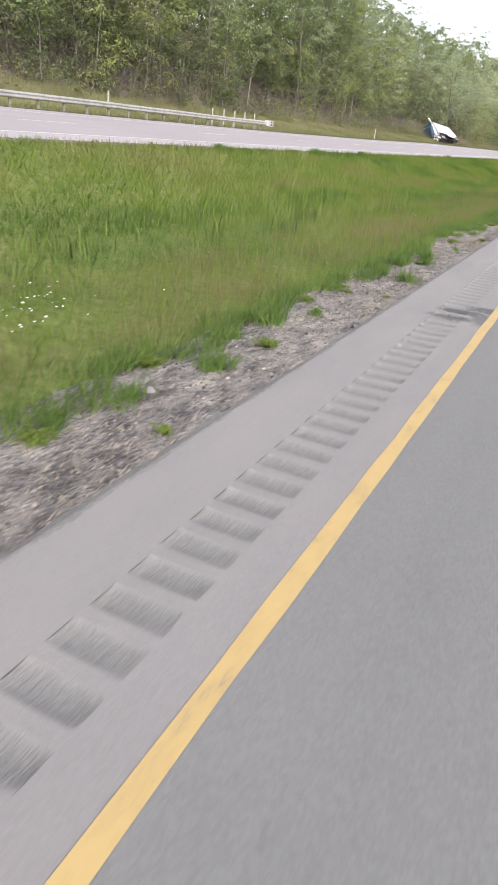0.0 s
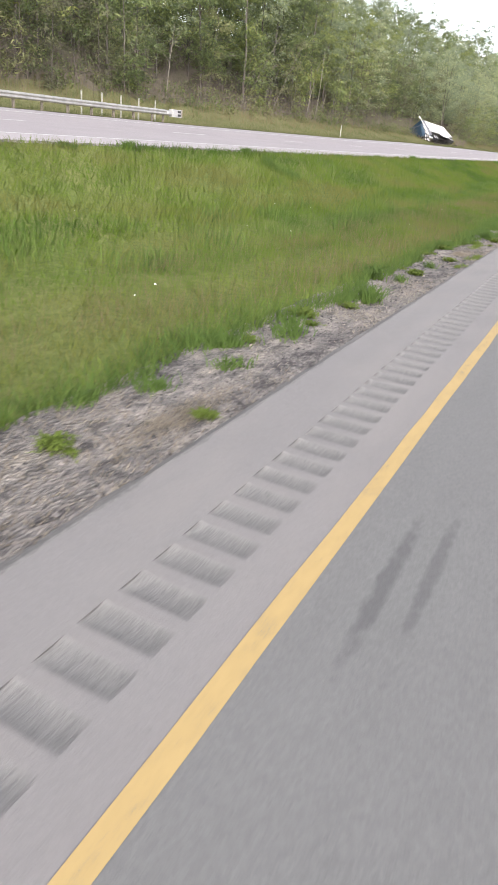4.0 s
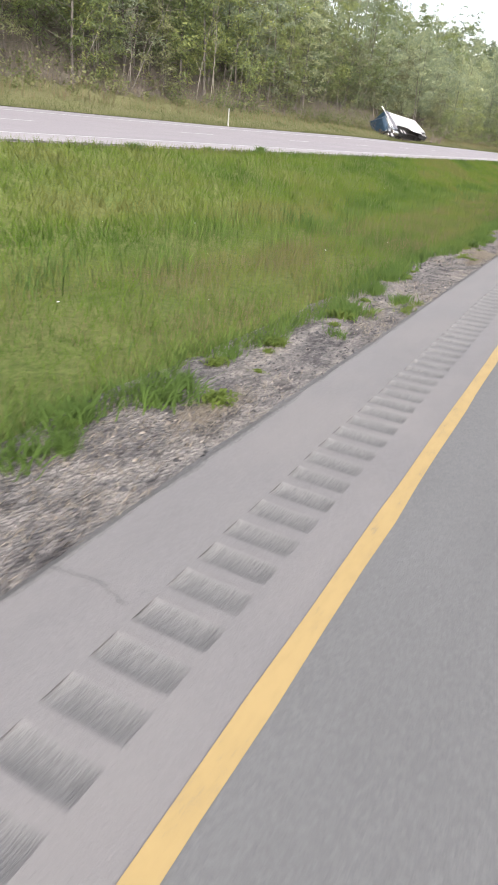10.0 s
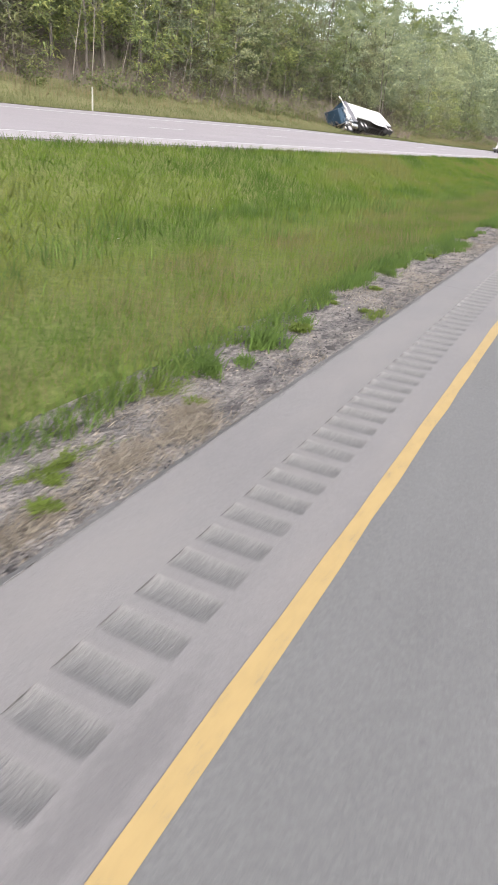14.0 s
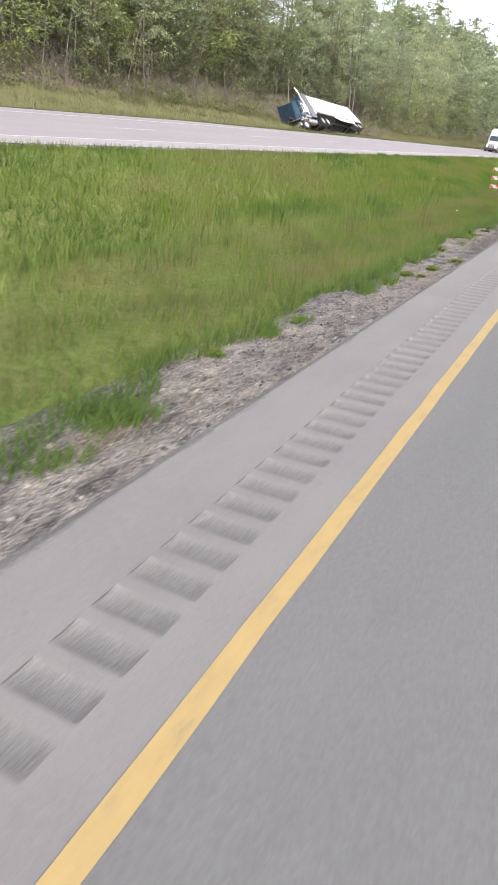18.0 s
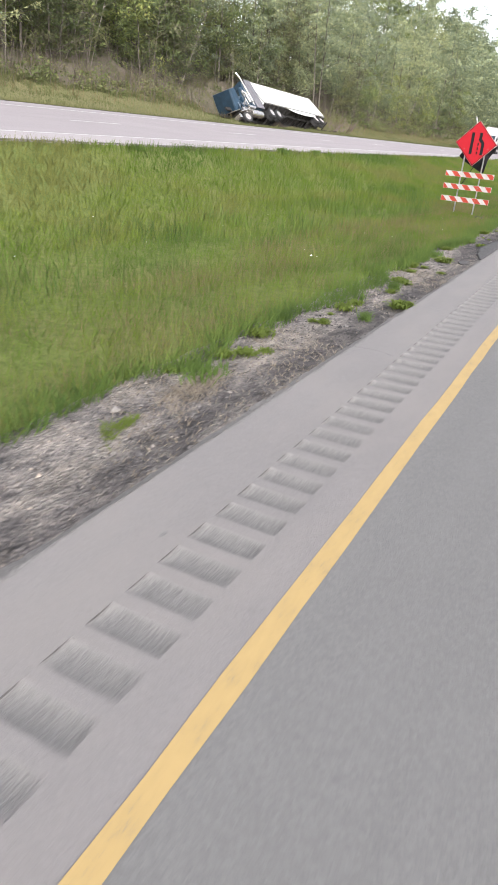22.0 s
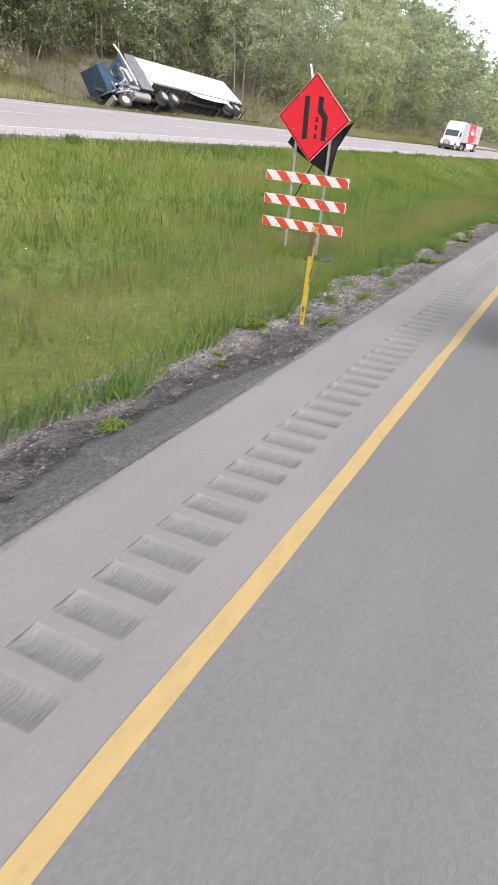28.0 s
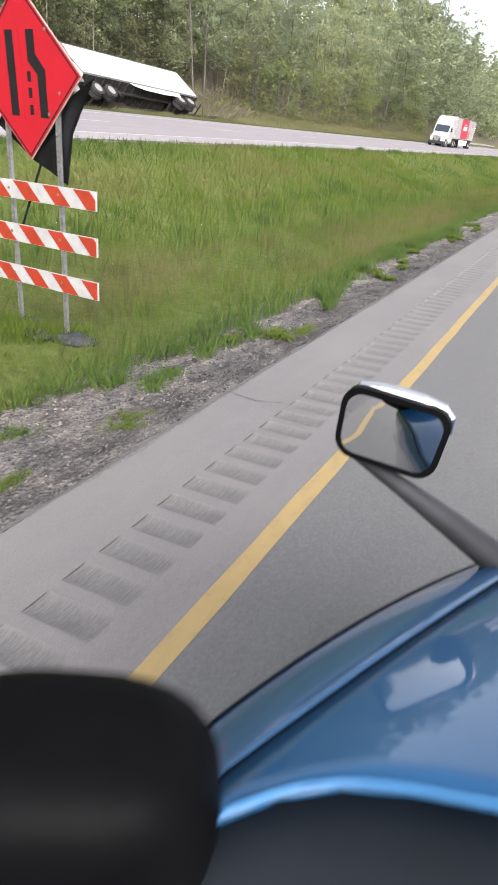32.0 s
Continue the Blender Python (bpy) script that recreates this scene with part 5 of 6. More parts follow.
def asphalt_ledge(ya, yb, widths):
    """A strip of old paving that has cracked away from the shoulder and crumbles outwards."""
    ys = np.arange(ya, yb, 0.03)
    w = np.interp(ys, [k[0] for k in widths], [k[1] for k in widths])
    inner = -1.338 + 0.012 * lumps(ys * 0 + 21, ys, 0.3) + 0.006 * lumps(ys * 0 + 25, ys, 0.08)
    outer = inner - w * (1 + 0.16 * lumps(ys * 0 + 31, ys, 0.35) + 0.1 * lumps(ys * 0 + 37, ys, 0.1)) - 0.012
    cols = []
    for q, lift in ((0.0, -0.06), (0.0, 0.0), (0.25, 0.004), (0.5, 0.0), (0.75, 0.003), (0.95, -0.004), (1.0, -0.05)):
        x = inner + (outer - inner) * q
        z = 0.004 + 0.3 * ground_z(x, ys) + lift + 0.006 * lumps(x * 3, ys, 0.12) * (0 < q < 1)
        cols.append(np.stack([x, ys, z], 1))
    n = len(ys)
    i = np.arange(n - 1)
    f = np.concatenate([np.stack([k * n + i, k * n + i + 1, (k + 1) * n + i + 1, (k + 1) * n + i], 1) for k in range(len(cols) - 1)])
    ends = [[k * n + e, (k + 1) * n + e, (5 - k) * n + e, (6 - k) * n + e] for k in range(3) for e in (0, n - 1)]
    ob = new("broken_asphalt", mesh_of("broken_asphalt", np.concatenate(cols), np.concatenate([f, np.array(ends)]), SLAB))
    tagged(ob, "crumbling ledge of dark old asphalt cracked away from the shoulder", "asphalt lump", "broken asphalt lumps")


asphalt_ledge(1.62, 2.75, ((1.62, 0.3), (2.0, 0.22), (2.5, 0.12), (2.75, 0.03)))
asphalt_ledge(-0.4, 1.6, ((-0.4, 0.44), (0.9, 0.45), (1.6, 0.31)))
asphalt_ledge(-2.6, -0.43, ((-2.6, 0.05), (-1.8, 0.28), (-0.43, 0.43)))

# ---- vehicles ----
BLUE_WRECK = plain("dark_blue_truck_paint", (0.020, 0.044, 0.072), 0.3, 0.1, 0.2, 2.0)
WHITE_BOX = plain("white_trailer_panel", (0.705, 0.705, 0.705), 0.45, 0, 0.05, 1.2)
GREY_PANEL = plain("grey_fairing", (0.135, 0.131, 0.144), 0.5, 0, 0.2, 3.0)
CHROME = plain("dull_chrome", (0.62, 0.60, 0.58), 0.25, 0.9, 0.1, 5.0)
RUBBER = plain("tyre_rubber", (0.025, 0.025, 0.026), 0.85, 0, 0.3, 9.0)
FRAME = plain("greasy_frame_steel", (0.035, 0.033, 0.032), 0.7, 0.3, 0.5, 5.0)
RIM = plain("wheel_rim", (0.468, 0.442, 0.425), 0.4, 0.6, 0.2, 9.0)
GLASS_DARK = plain("dark_glass", (0.03, 0.04, 0.05), 0.06, 0, 0.1)
BLACK_TRIM = plain("black_plastic", (0.015, 0.015, 0.016), 0.45, 0, 0.3, 6.0)
WHITE_CAB = plain("white_cab_paint", (0.42, 0.42, 0.425), 0.3, 0, 0.06, 2.0)
GREY_BOX = plain("pale_grey_trailer_panel", (0.34, 0.325, 0.335), 0.5, 0, 0.08, 1.4)
RED_PANEL = plain("crimson_panel", (0.440, 0.016, 0.048), 0.4, 0, 0.06, 2.0)
PALE_MARK = plain("pale_lettering", (0.637, 0.612, 0.612), 0.5)
RUST_MARK = plain("rust_red_mark", (0.35, 0.1, 0.06), 0.5)
LAMP = plain("headlamp_glass", (0.7, 0.7, 0.68), 0.12, 0.2)


def wheel(parent, at, r=0.51, w=0.28, side=1, turn=0.0):
    """A truck wheel: tyre with a tread groove, dished rim and hub."""
    m = pose(*at, 0, 0, turn)
    prof = [(-w / 2, r * 0.6), (-w / 2, r * 0.93), (-w / 2 + 0.03, r), (-0.02, r), (-0.015, r - 0.015), (0.015, r - 0.015), (0.02, r), (w / 2 - 0.03, r), (w / 2, r * 0.93), (w / 2, r * 0.6), (w / 2 - 0.05, r * 0.57)]
    bm = turned(prof, 26, 'x')
    bmesh.ops.transform(bm, matrix=m, verts=bm.verts)
    ty = part("wheel", bm, RUBBER, parent, smooth=False)
    o = side * w / 2
    bm = turned([(o, r * 0.6), (o - side * 0.01, r * 0.57), (o - side * 0.09, r * 0.5), (o - side * 0.1, r * 0.28), (o - side * 0.02, r * 0.25), (o + side * 0.02, r * 0.17), (o + side * 0.03, r * 0.05)], 22, 'x')
    bmesh.ops.transform(bm, matrix=m, verts=bm.verts)
    part("rim", bm, RIM, ty, "pale steel rim")
    return ty


def box_trailer(parent, L, panel, wheels=True):
    """A box trailer behind the hitch at y = 0, floor at 1.15 m, roof at 4.1 m."""
    body = part("trailer_box", box(2.58, L, 2.92, (0, L / 2, 2.62), 0.03), panel, parent, "white panelled trailer box")
    for x in (-1.3, 1.3):
        part("bottom_rail", box(0.03, L, 0.13, (x, L / 2, 1.2), 0.006), CHROME, body)
        part("top_rail", box(0.03, L, 0.1, (x, L / 2, 4.03), 0.006), CHROME, body)
    for x in (-1.29, 1.29):
        for y in (0.01, L - 0.01):
            part("corner_post", box(0.05, 0.05, 2.92, (x, y, 2.62), 0.01), CHROME, body)
    part("rear_frame", joined(box(2.5, 0.05, 0.16, (0, L + 0.02, 1.22)), box(2.5, 0.05, 0.1, (0, L + 0.02, 4.02)), box(0.03, 0.04, 2.7, (0, L + 0.02, 2.62))), CHROME, body)
    part("underframe", joined(*[box(2.4, 0.07, 0.12, (0, y, 1.08)) for y in np.arange(0.4, L, 0.8)], box(0.12, L * 0.95, 0.2, (-0.5, L / 2, 0.98)), box(0.12, L * 0.95, 0.2, (0.5, L / 2, 0.98))), FRAME, parent, "dark steel underframe")
    for x in (-0.75, 0.75):
        part("landing_leg", joined(box(0.12, 0.12, 0.85, (x, 3.3, 0.65), 0.01), box(0.26, 0.26, 0.04, (x, 3.3, 0.2), 0.01)), FRAME, parent)
    part("bogie", joined(box(1.1, 2.4, 0.18, (0, L - 2.2, 0.8)), box(2.0, 0.14, 0.14, (0, L - 2.85, 0.52)), box(2.0, 0.14, 0.14, (0, L - 1.6, 0.52))), FRAME, parent)
    part("bumper_bar", joined(box(2.3, 0.08, 0.1, (0, L - 0.05, 0.55)), box(0.08, 0.08, 0.55, (-0.7, L - 0.05, 0.82)), box(0.08, 0.08, 0.55, (0.7, L - 0.05, 0.82))), FRAME, parent)
    for y in (L - 2.85, L - 1.6):
        for s in (-1, 1):
            wheel(parent, (s * 1.12, y, 0.51), side=s)
            wheel(parent, (s * 0.78, y, 0.51), side=-s)
    return body


def wrecked_truck():
    L = 12.9
    m = pose(-29.5, 43.1, 4.1, -2.0, 0, -5.0) @ pose(0, 0, 0, 0, -47, 0) @ pose(-1.2, 0, 0)
    t = thing("overturned_truck", m, "dark blue truck with white trailer tipped onto the slope", "truck")
    box_trailer(t, L, WHITE_BOX)
    part("side_skirt", prism([(4.6, 1.1), (10.4, 1.12), (10.2, 0.72), (8.0, 0.6), (6.0, 0.66), (4.9, 0.9)], 0.03, 'x', 1.27, 0.006), WHITE_BOX, t, "bent white side skirt")
    part("trailer_floor", box(2.5, L - 0.1, 0.03, (0, L / 2, 1.135)), FRAME, t, "dark trailer floor")
    flatter = Matrix.Translation((0, 0, 1.3)) @ pose(0, 0, 0, 0, -6, 0) @ Matrix.Translation((0, 0, -1.3))
    for o in t.children:
        o.matrix_basis = flatter
    before = set(t.children)
    # tractor
    part("chassis", joined(box(0.14, 8.6, 0.28, (-0.42, -1.6, 0.85)), box(0.14, 8.6, 0.28, (0.42, -1.6, 0.85)), box(2.0, 0.16, 0.16, (0, 1.0, 0.52)), box(2.0, 0.16, 0.16, (0, 2.3, 0.52)), box(2.0, 0.14, 0.14, (0, -4.25, 0.55)), box(0.9, 1.6, 0.12, (0, 1.7, 1.05))), FRAME, t)
    cab = part("cab", prism([(-3.3, 1.0), (-3.3, 1.95), (-3.1, 2.15), (-2.8, 2.95), (-2.2, 3.2), (-2.2, 0.95)], 2.2, 'x', -1.1, 0.05), BLUE_WRECK, t, "dark blue cab")
    part("windscreen", prism([(-3.13, 2.16), (-2.83, 2.88), (-2.8, 2.88), (-3.1, 2.16)], 1.9, 'x', -0.95), GLASS_DARK, cab)
    part("side_window", prism([(-3.0, 2.1), (-2.75, 2.75), (-1.72, 2.8), (-1.72, 2.1)], 0.02, 'x', 1.095), GLASS_DARK, cab)
    sl = part("sleeper", prism([(-2.22, 0.95), (-2.22, 3.25), (-1.75, 3.9), (-0.25, 4.0), (-0.25, 0.95)], 2.3, 'x', -1.15, 0.06), BLUE_WRECK, t, "dark blue sleeper with roof fairing")
    part("side_fairing", prism([(-1.45, 0.95), (-1.45, 3.75), (-1.25, 4.0), (-0.25, 4.02), (-0.1, 3.75), (-0.1, 0.95)], 0.06, 'x', 1.17, 0.02), GREY_PANEL, sl, "grey side fairing panel")
    part("fairing_hatch", box(0.02, 0.45, 0.4, (1.24, -0.8, 3.45), 0.006), GREY_PANEL, sl)
    part("exhaust_stack", joined(tube([(1.15, -1.72, 1.2), (1.17, -1.72, 2.4), (1.17, -1.72, 4.1), (1.17, -1.9, 4.6)], 0.085, 14), tube([(1.17, -1.72, 1.5), (1.17, -1.72, 3.2)], 0.14, 14)), CHROME, t, "chrome exhaust stack")
    part("fuel_tank", turned([(-2.9, 0.26), (-2.88, 0.33), (-1.1, 0.33), (-1.08, 0.26)], 22, 'y', (0.98, 0, 0.35)), CHROME, t, "polished fuel tank")
    part("step", joined(box(0.4, 0.7, 0.08, (0.95, -3.3, 1.1), 0.02), box(0.06, 0.06, 1.2, (1.15, -2.9, 1.7), 0.01), tube([(1.15, -3.4, 1.2), (1.2, -3.0, 1.6), (1.2, -2.7, 2.2)], 0.05, 8)), CHROME, t)
    part("engine", joined(box(0.8, 1.1, 0.95, (0, -3.75, 1.35), 0.06), tube([(0.35, -4.3, 1.7), (0.55, -3.9, 1.9), (0.5, -3.4, 1.7)], 0.1, 10), box(1.2, 0.12, 0.95, (0, -4.35, 1.35), 0.03)), FRAME, t, "exposed dark engine")
    part("air_cleaner", turned([(-4.8, 0.12), (-4.78, 0.2), (-4.0, 0.2), (-3.98, 0.12)], 18, 'y', (0.7, 0, 1.75)), CHROME, t)
    part("intake_pipe", tube([(0.75, -4.1, 1.1), (0.98, -4.0, 1.5), (0.98, -3.85, 2.0), (0.92, -3.7, 2.3)], 0.075, 10), CHROME, t)
    part("inner_fender", tube([(1.0, -3.65, 0.9), (1.05, -3.85, 1.25), (1.05, -4.3, 1.4), (1.05, -4.75, 1.2)], 0.09, 10), BLUE_WRECK, t)
    # the hood has swung forward off the engine and stands nearly upright
    hm = pose(-0.14, -4.9, 0.92, 103.4, 25.4, -12.4)
    hood = bmesh.new()
    rows = []
    for y, hw, deep in ((0.0, 1.1, 0.75), (0.3, 1.14, 0.8), (1.0, 1.15, 0.8), (1.76, 1.15, 0.6)):
        rows.append([hood.verts.new(hm @ Vector((x, y, z))) for x, z in ((-hw, -deep), (-hw, -0.3), (-hw * 0.97, -0.1), (-hw * 0.88, -0.02), (0, 0.03), (hw * 0.88, -0.02), (hw * 0.97, -0.1), (hw, -0.3), (hw, -deep))])
    for a, b in zip(rows, rows[1:]):
        for i in range(8):
            hood.faces.new((a[i], a[i + 1], b[i + 1], b[i]))
    hood.faces.new(rows[0])
    bmesh.ops.recalc_face_normals(hood, faces=hood.faces)
    bmesh.ops.solidify(hood, geom=hood.faces[:], thickness=0.05)
    hd = part("hood", hood, BLUE_WRECK, t, "dark blue hood tilted open")
    for nm, bm2, mat in (("grille", box(1.7, 0.06, 0.7, (0, -0.04, -0.45), 0.02), CHROME), ("hood_trim", box(2.2, 0.1, 0.07, (0, -0.02, -0.02), 0.02), CHROME), ("hood_edge", box(2.3, 0.05, 0.1, (0, 1.78, -0.06), 0.02), GREY_PANEL), ("headlamp", box(0.3, 0.1, 0.24, (0.88, -0.05, -0.6), 0.03), LAMP), ("inner_panel", box(2.1, 1.5, 0.05, (0, 0.9, -0.5), 0.01), FRAME)):
        bmesh.ops.transform(bm2, matrix=hm, verts=bm2.verts)
        part(nm, bm2, mat, hd)
    for k, (x, y, z, w) in enumerate(((0.8, -3.2, 1.0, 0.2), (0.9, -3.9, 0.6, 0.24), (0.75, -4.4, 1.2, 0.16), (0.95, -2.9, 0.7, 0.2), (0.6, -4.0, 2.0, 0.15))):
        part(("battery_box", "steering_box", "reservoir", "tool_box", "filter")[k], box(w * 1.6, w * 1.8, w * 1.4, (x, y, z), 0.03), CHROME if k % 2 else GREY_PANEL, t)
    part("steering_arm", tube([(0.9, -3.2, 0.9), (1.05, -3.8, 0.2), (1.05, -4.3, -0.35)], 0.08, 10), CHROME, t)
    part("frame_brace", tube([(1.0, -2.6, 1.0), (1.1, -3.3, 0.6), (1.0, -4.6, 0.3)], 0.07, 10), CHROME, t)
    part("air_cleaner", joined(tube([(1.18, -2.3, 1.35), (1.18, -2.3, 2.35)], 0.2, 16), tube([(1.18, -2.3, 2.35), (1.1, -2.5, 2.6), (0.9, -2.8, 2.6)], 0.09, 10)), CHROME, t, "polished air cleaner drum")
    part("step_plate", box(0.3, 1.1, 0.22, (1.15, -2.5, 0.85), 0.04), CHROME, t, "bright step plate")
    part("grab_rail", tube([(1.22, -2.9, 1.1), (1.24, -2.95, 1.8), (1.2, -2.9, 2.4)], 0.035, 8), CHROME, t)
    part("fender_flare", tube([(1.1, -4.6, 0.4), (1.14, -4.75, 0.95), (1.14, -4.35, 1.55), (1.1, -3.75, 1.75)], [0.06, 0.13, 0.15, 0.1], 10), BLUE_WRECK, t, "dark blue fender flare")
    part("cross_pipe", tube([(0.6, -4.2, 1.3), (1.0, -3.7, 1.15), (1.15, -3.1, 1.4), (1.15, -2.8, 1.9)], 0.07, 10), CHROME, t)
    part("hose", tube([(0.5, -4.5, 1.8), (0.8, -4.1, 2.2), (0.9, -3.6, 1.8), (0.8, -3.3, 1.2)], 0.05, 8), BLACK_TRIM, t)
    part("bumper", box(2.2, 0.3, 0.42, (0, -5.2, -0.25), 0.06), CHROME, t, "chrome bumper")
    wheel(t, (1.06, -4.2, -0.35), side=1, turn=-14)
    wheel(t, (-1.02, -4.25, 0.51), side=-1, turn=-14)
    for y in (1.0, 2.3):
        for s in (-1, 1):
            wheel(t, (s * 1.1, y, 0.72), side=s)
            wheel(t, (s * 0.76, y, 0.72), side=-s)
    # the tractor is twisted less than the trailer at the hitch
    twist = Matrix.Translation((-0.15, 0, -0.1)) @ Matrix.Translation((0, 1.6, 1.1)) @ pose(0, 0, 0, 0, 5, 0) @ Matrix.Translation((0, -1.6, -1.1))
    for o in set(t.children) - before:
        o.matrix_basis = twist


wrecked_truck()


def road_tractor(parent, paint):
    """A conventional road tractor with its nose towards -y; the hitch at y = 0."""
    part("chassis", joined(box(0.14, 7.6, 0.28, (-0.42, -2.0, 0.85)), box(0.14, 7.6, 0.28, (0.42, -2.0, 0.85)), box(2.0, 0.16, 0.16, (0, 0.2, 0.52)), box(2.0, 0.16, 0.16, (0, 1.5, 0.52)), box(2.0, 0.14, 0.14, (0, -4.6, 0.55))), FRAME, parent)
    cab = part("cab", prism([(-3.6, 0.75), (-3.6, 1.9), (-2.85, 2.8), (-2.3, 3.35), (-1.6, 3.85), (-0.7, 4.0), (-0.7, 0.75)], 2.3, 'x', -1.15, 0.08), paint, parent, "white cab with roof fairing")
    part("windscreen", prism([(-3.61, 1.93), (-2.9, 2.77), (-2.86, 2.75), (-3.55, 1.91)], 1.95, 'x', -0.975), GLASS_DARK, cab, "dark windscreen")
    for s in (-1.17, 1.15):
        part("side_window", prism([(-3.2, 1.95), (-2.85, 2.55), (-2.2, 2.6), (-2.2, 1.95)], 0.02, 'x', s), GLASS_DARK, cab)
    bm = bmesh.new()
    rows = []
    for y, hw, top in ((-3.55, 1.15, 1.95), (-4.4, 1.12, 1.78), (-5.1, 1.05, 1.58), (-5.6, 0.92, 1.32)):
        rows.append([bm.verts.new((x, y, z)) for x, z in ((-hw, 0.6), (-hw, 1.25), (-hw * 0.82, top - 0.08), (0, top), (hw * 0.82, top - 0.08), (hw, 1.25), (hw, 0.6))])
    for a, b in zip(rows, rows[1:]):
        for i in range(6):
            bm.faces.new((a[i], a[i + 1], b[i + 1], b[i]))
    bm.faces.new(rows[-1])
    bmesh.ops.recalc_face_normals(bm, faces=bm.faces)
    hd = part("hood", bm, paint, parent, "white sloping hood")
    part("grille", joined(*[box(1.1, 0.05, 0.07, (0, -5.62, z), 0.015) for z in np.arange(0.75, 1.4, 0.11)]), GREY_PANEL, hd, "grey slatted grille")
    for s in (-1, 1):
        part("headlamp", box(0.3, 0.12, 0.2, (s * 0.8, -5.55, 0.95), 0.03), LAMP, hd)
        part("mirror", joined(box(0.08, 0.1, 0.5, (s * 1.4, -3.3, 2.2), 0.02), tube([(s * 1.1, -3.2, 2.4), (s * 1.4, -3.3, 2.4)], 0.02, 6)), BLACK_TRIM, parent)
        part("fuel_tank", turned([(-2.9, 0.26), (-2.88, 0.32), (-1.2, 0.32), (-1.18, 0.26)], 20, 'y', (s * 0.95, 0, 0.72)), CHROME, parent)
        wheel(parent, (s * 1.02, -4.6, 0.51), side=s)
        for y in (0.2, 1.5):
            wheel(parent, (s * 1.1, y, 0.51), side=s)
            wheel(parent, (s * 0.76, y, 0.51), side=-s)
    part("bumper", box(2.3, 0.3, 0.4, (0, -5.6, 0.5), 0.07), BLACK_TRIM, parent)


def oncoming_truck():
    y = 112.0
    t = thing("semi_truck", pose(-20.2, y, float(ground_z(-20.2, y)) + 0.01, 0.3, 3.6, 0), "white semi truck with a red panelled trailer on the road", "truck")
    road_tractor(t, WHITE_CAB)
    b = box_trailer(t, 16.0, GREY_BOX)
    part("red_panel", prism([(3.6, 4.0), (9.6, 4.0), (10.4, 1.3), (4.6, 1.3)], 0.01, 'x', 1.3), RED_PANEL, b, "slanted crimson panel")
    part("lettering", joined(box(0.008, 3.0, 0.55, (1.315, 7.2, 2.75)), box(0.008, 1.6, 0.14, (1.315, 7.0, 3.25))), PALE_MARK, b)
    part("lettering", joined(*[box(0.008, 1.4, 0.12, (1.304, 13.4, z)) for z in (3.5, 3.2, 2.2)]), RED_PANEL, b)
    part("brown_mark", box(0.008, 0.9, 1.0, (1.304, 11.2, 2.0)), RUST_MARK, b)
    part("side_skirt", prism([(4.2, 1.12), (11.6, 1.12), (11.2, 0.4), (4.8, 0.4)], 0.03, 'x', 1.24, 0.006), WHITE_BOX, t, "white side skirt")


oncoming_truck()


# ---- the blue truck's nose ----
def car_paint():
    m = Mat("metallic_blue_paint", 0.45, 0.0, 0.15)
    n = m.noise(3, 3)
    f = m.noise(900, 2)
    c = m.ramp(n, (0.3, (0.006, 0.068, 0.175)), (0.7, (0.009, 0.085, 0.208)))
    m.color(m.mix(0.12, c, m.ramp(f, (0.4, (0.01, 0.05, 0.15)), (0.6, (0.05, 0.16, 0.34)))))
    m.p.inputs["Coat Weight"].default_value = 1.0
    m.p.inputs["Coat Roughness"].default_value = 0.04
    return m.m


BLUE = car_paint()
PALE_BLUE = plain("pale_blue_edge", (0.06, 0.24, 0.5), 0.4, 0.1)
SOFT_BLACK = plain("soft_black_plastic", (0.0035, 0.0035, 0.004), 0.42, 0, 0.3, 4.0, 0, 0.03)
ARM_BLACK = plain("satin_black_arm", (0.03, 0.03, 0.034), 0.5, 0, 0.25, 8.0, 0.1)
MIRROR = plain("mirror_silver", (0.62, 0.63, 0.64), 0.02, 1.0, 0.0)
COWL = plain("slate_cowl", (0.012, 0.015, 0.019), 0.5, 0, 0.15, 5.0, 0, 0.15)
CHROME_CAP = plain("chrome_cap", (0.8, 0.8, 0.8), 0.08, 1.0, 0.02)


nose = thing("blue_truck_nose", pose(0, 0, 0), "glossy metallic blue truck hood and fender with a hood mirror", "truck")
CX = 2.25


def sheet_between(curves, name, material, parent, label="", thick=0.012):
    """A smooth skin through curves that have the same number of points."""
    bm = bmesh.new()
    g = [[bm.verts.new(p) for p in c] for c in curves]
    for a, b in zip(g, g[1:]):
        for i in range(len(a) - 1):
            bm.faces.new((a[i], a[i + 1], b[i + 1], b[i]))
    bmesh.ops.recalc_face_normals(bm, faces=bm.faces)
    up = sum((f.normal.z * f.calc_area() for f in bm.faces))
    if up < 0:
        bmesh.ops.reverse_faces(bm, faces=bm.faces)
    bmesh.ops.solidify(bm, geom=bm.faces[:], thickness=thick)
    return part(name, bm, material, parent, label, True)


V = Vector
FRONT = 5.95


def crest_z(y):
    """Height of the joint between fender and hood."""
    return 1.555 - 0.11 * (y - 4.5) - 0.035 * (y - 4.5) ** 2 - 0.5 * max(0.0, y - 5.6) ** 2


def joint_x(y):
    return 1.0588 + 0.2987 * (y - 4.5) + 0.0243 * (y - 4.5) ** 2


def rim_x(y):
    """The fender's outer rim."""
    return 0.9653 + 0.1584 * (y - 4.5) + 0.1281 * (y - 4.5) ** 2


def hood_at(x, y):
    d = max(0.0, x - joint_x(y))
    return V((x, y, crest_z(y) + 0.42 * d - 0.28 * d * d))


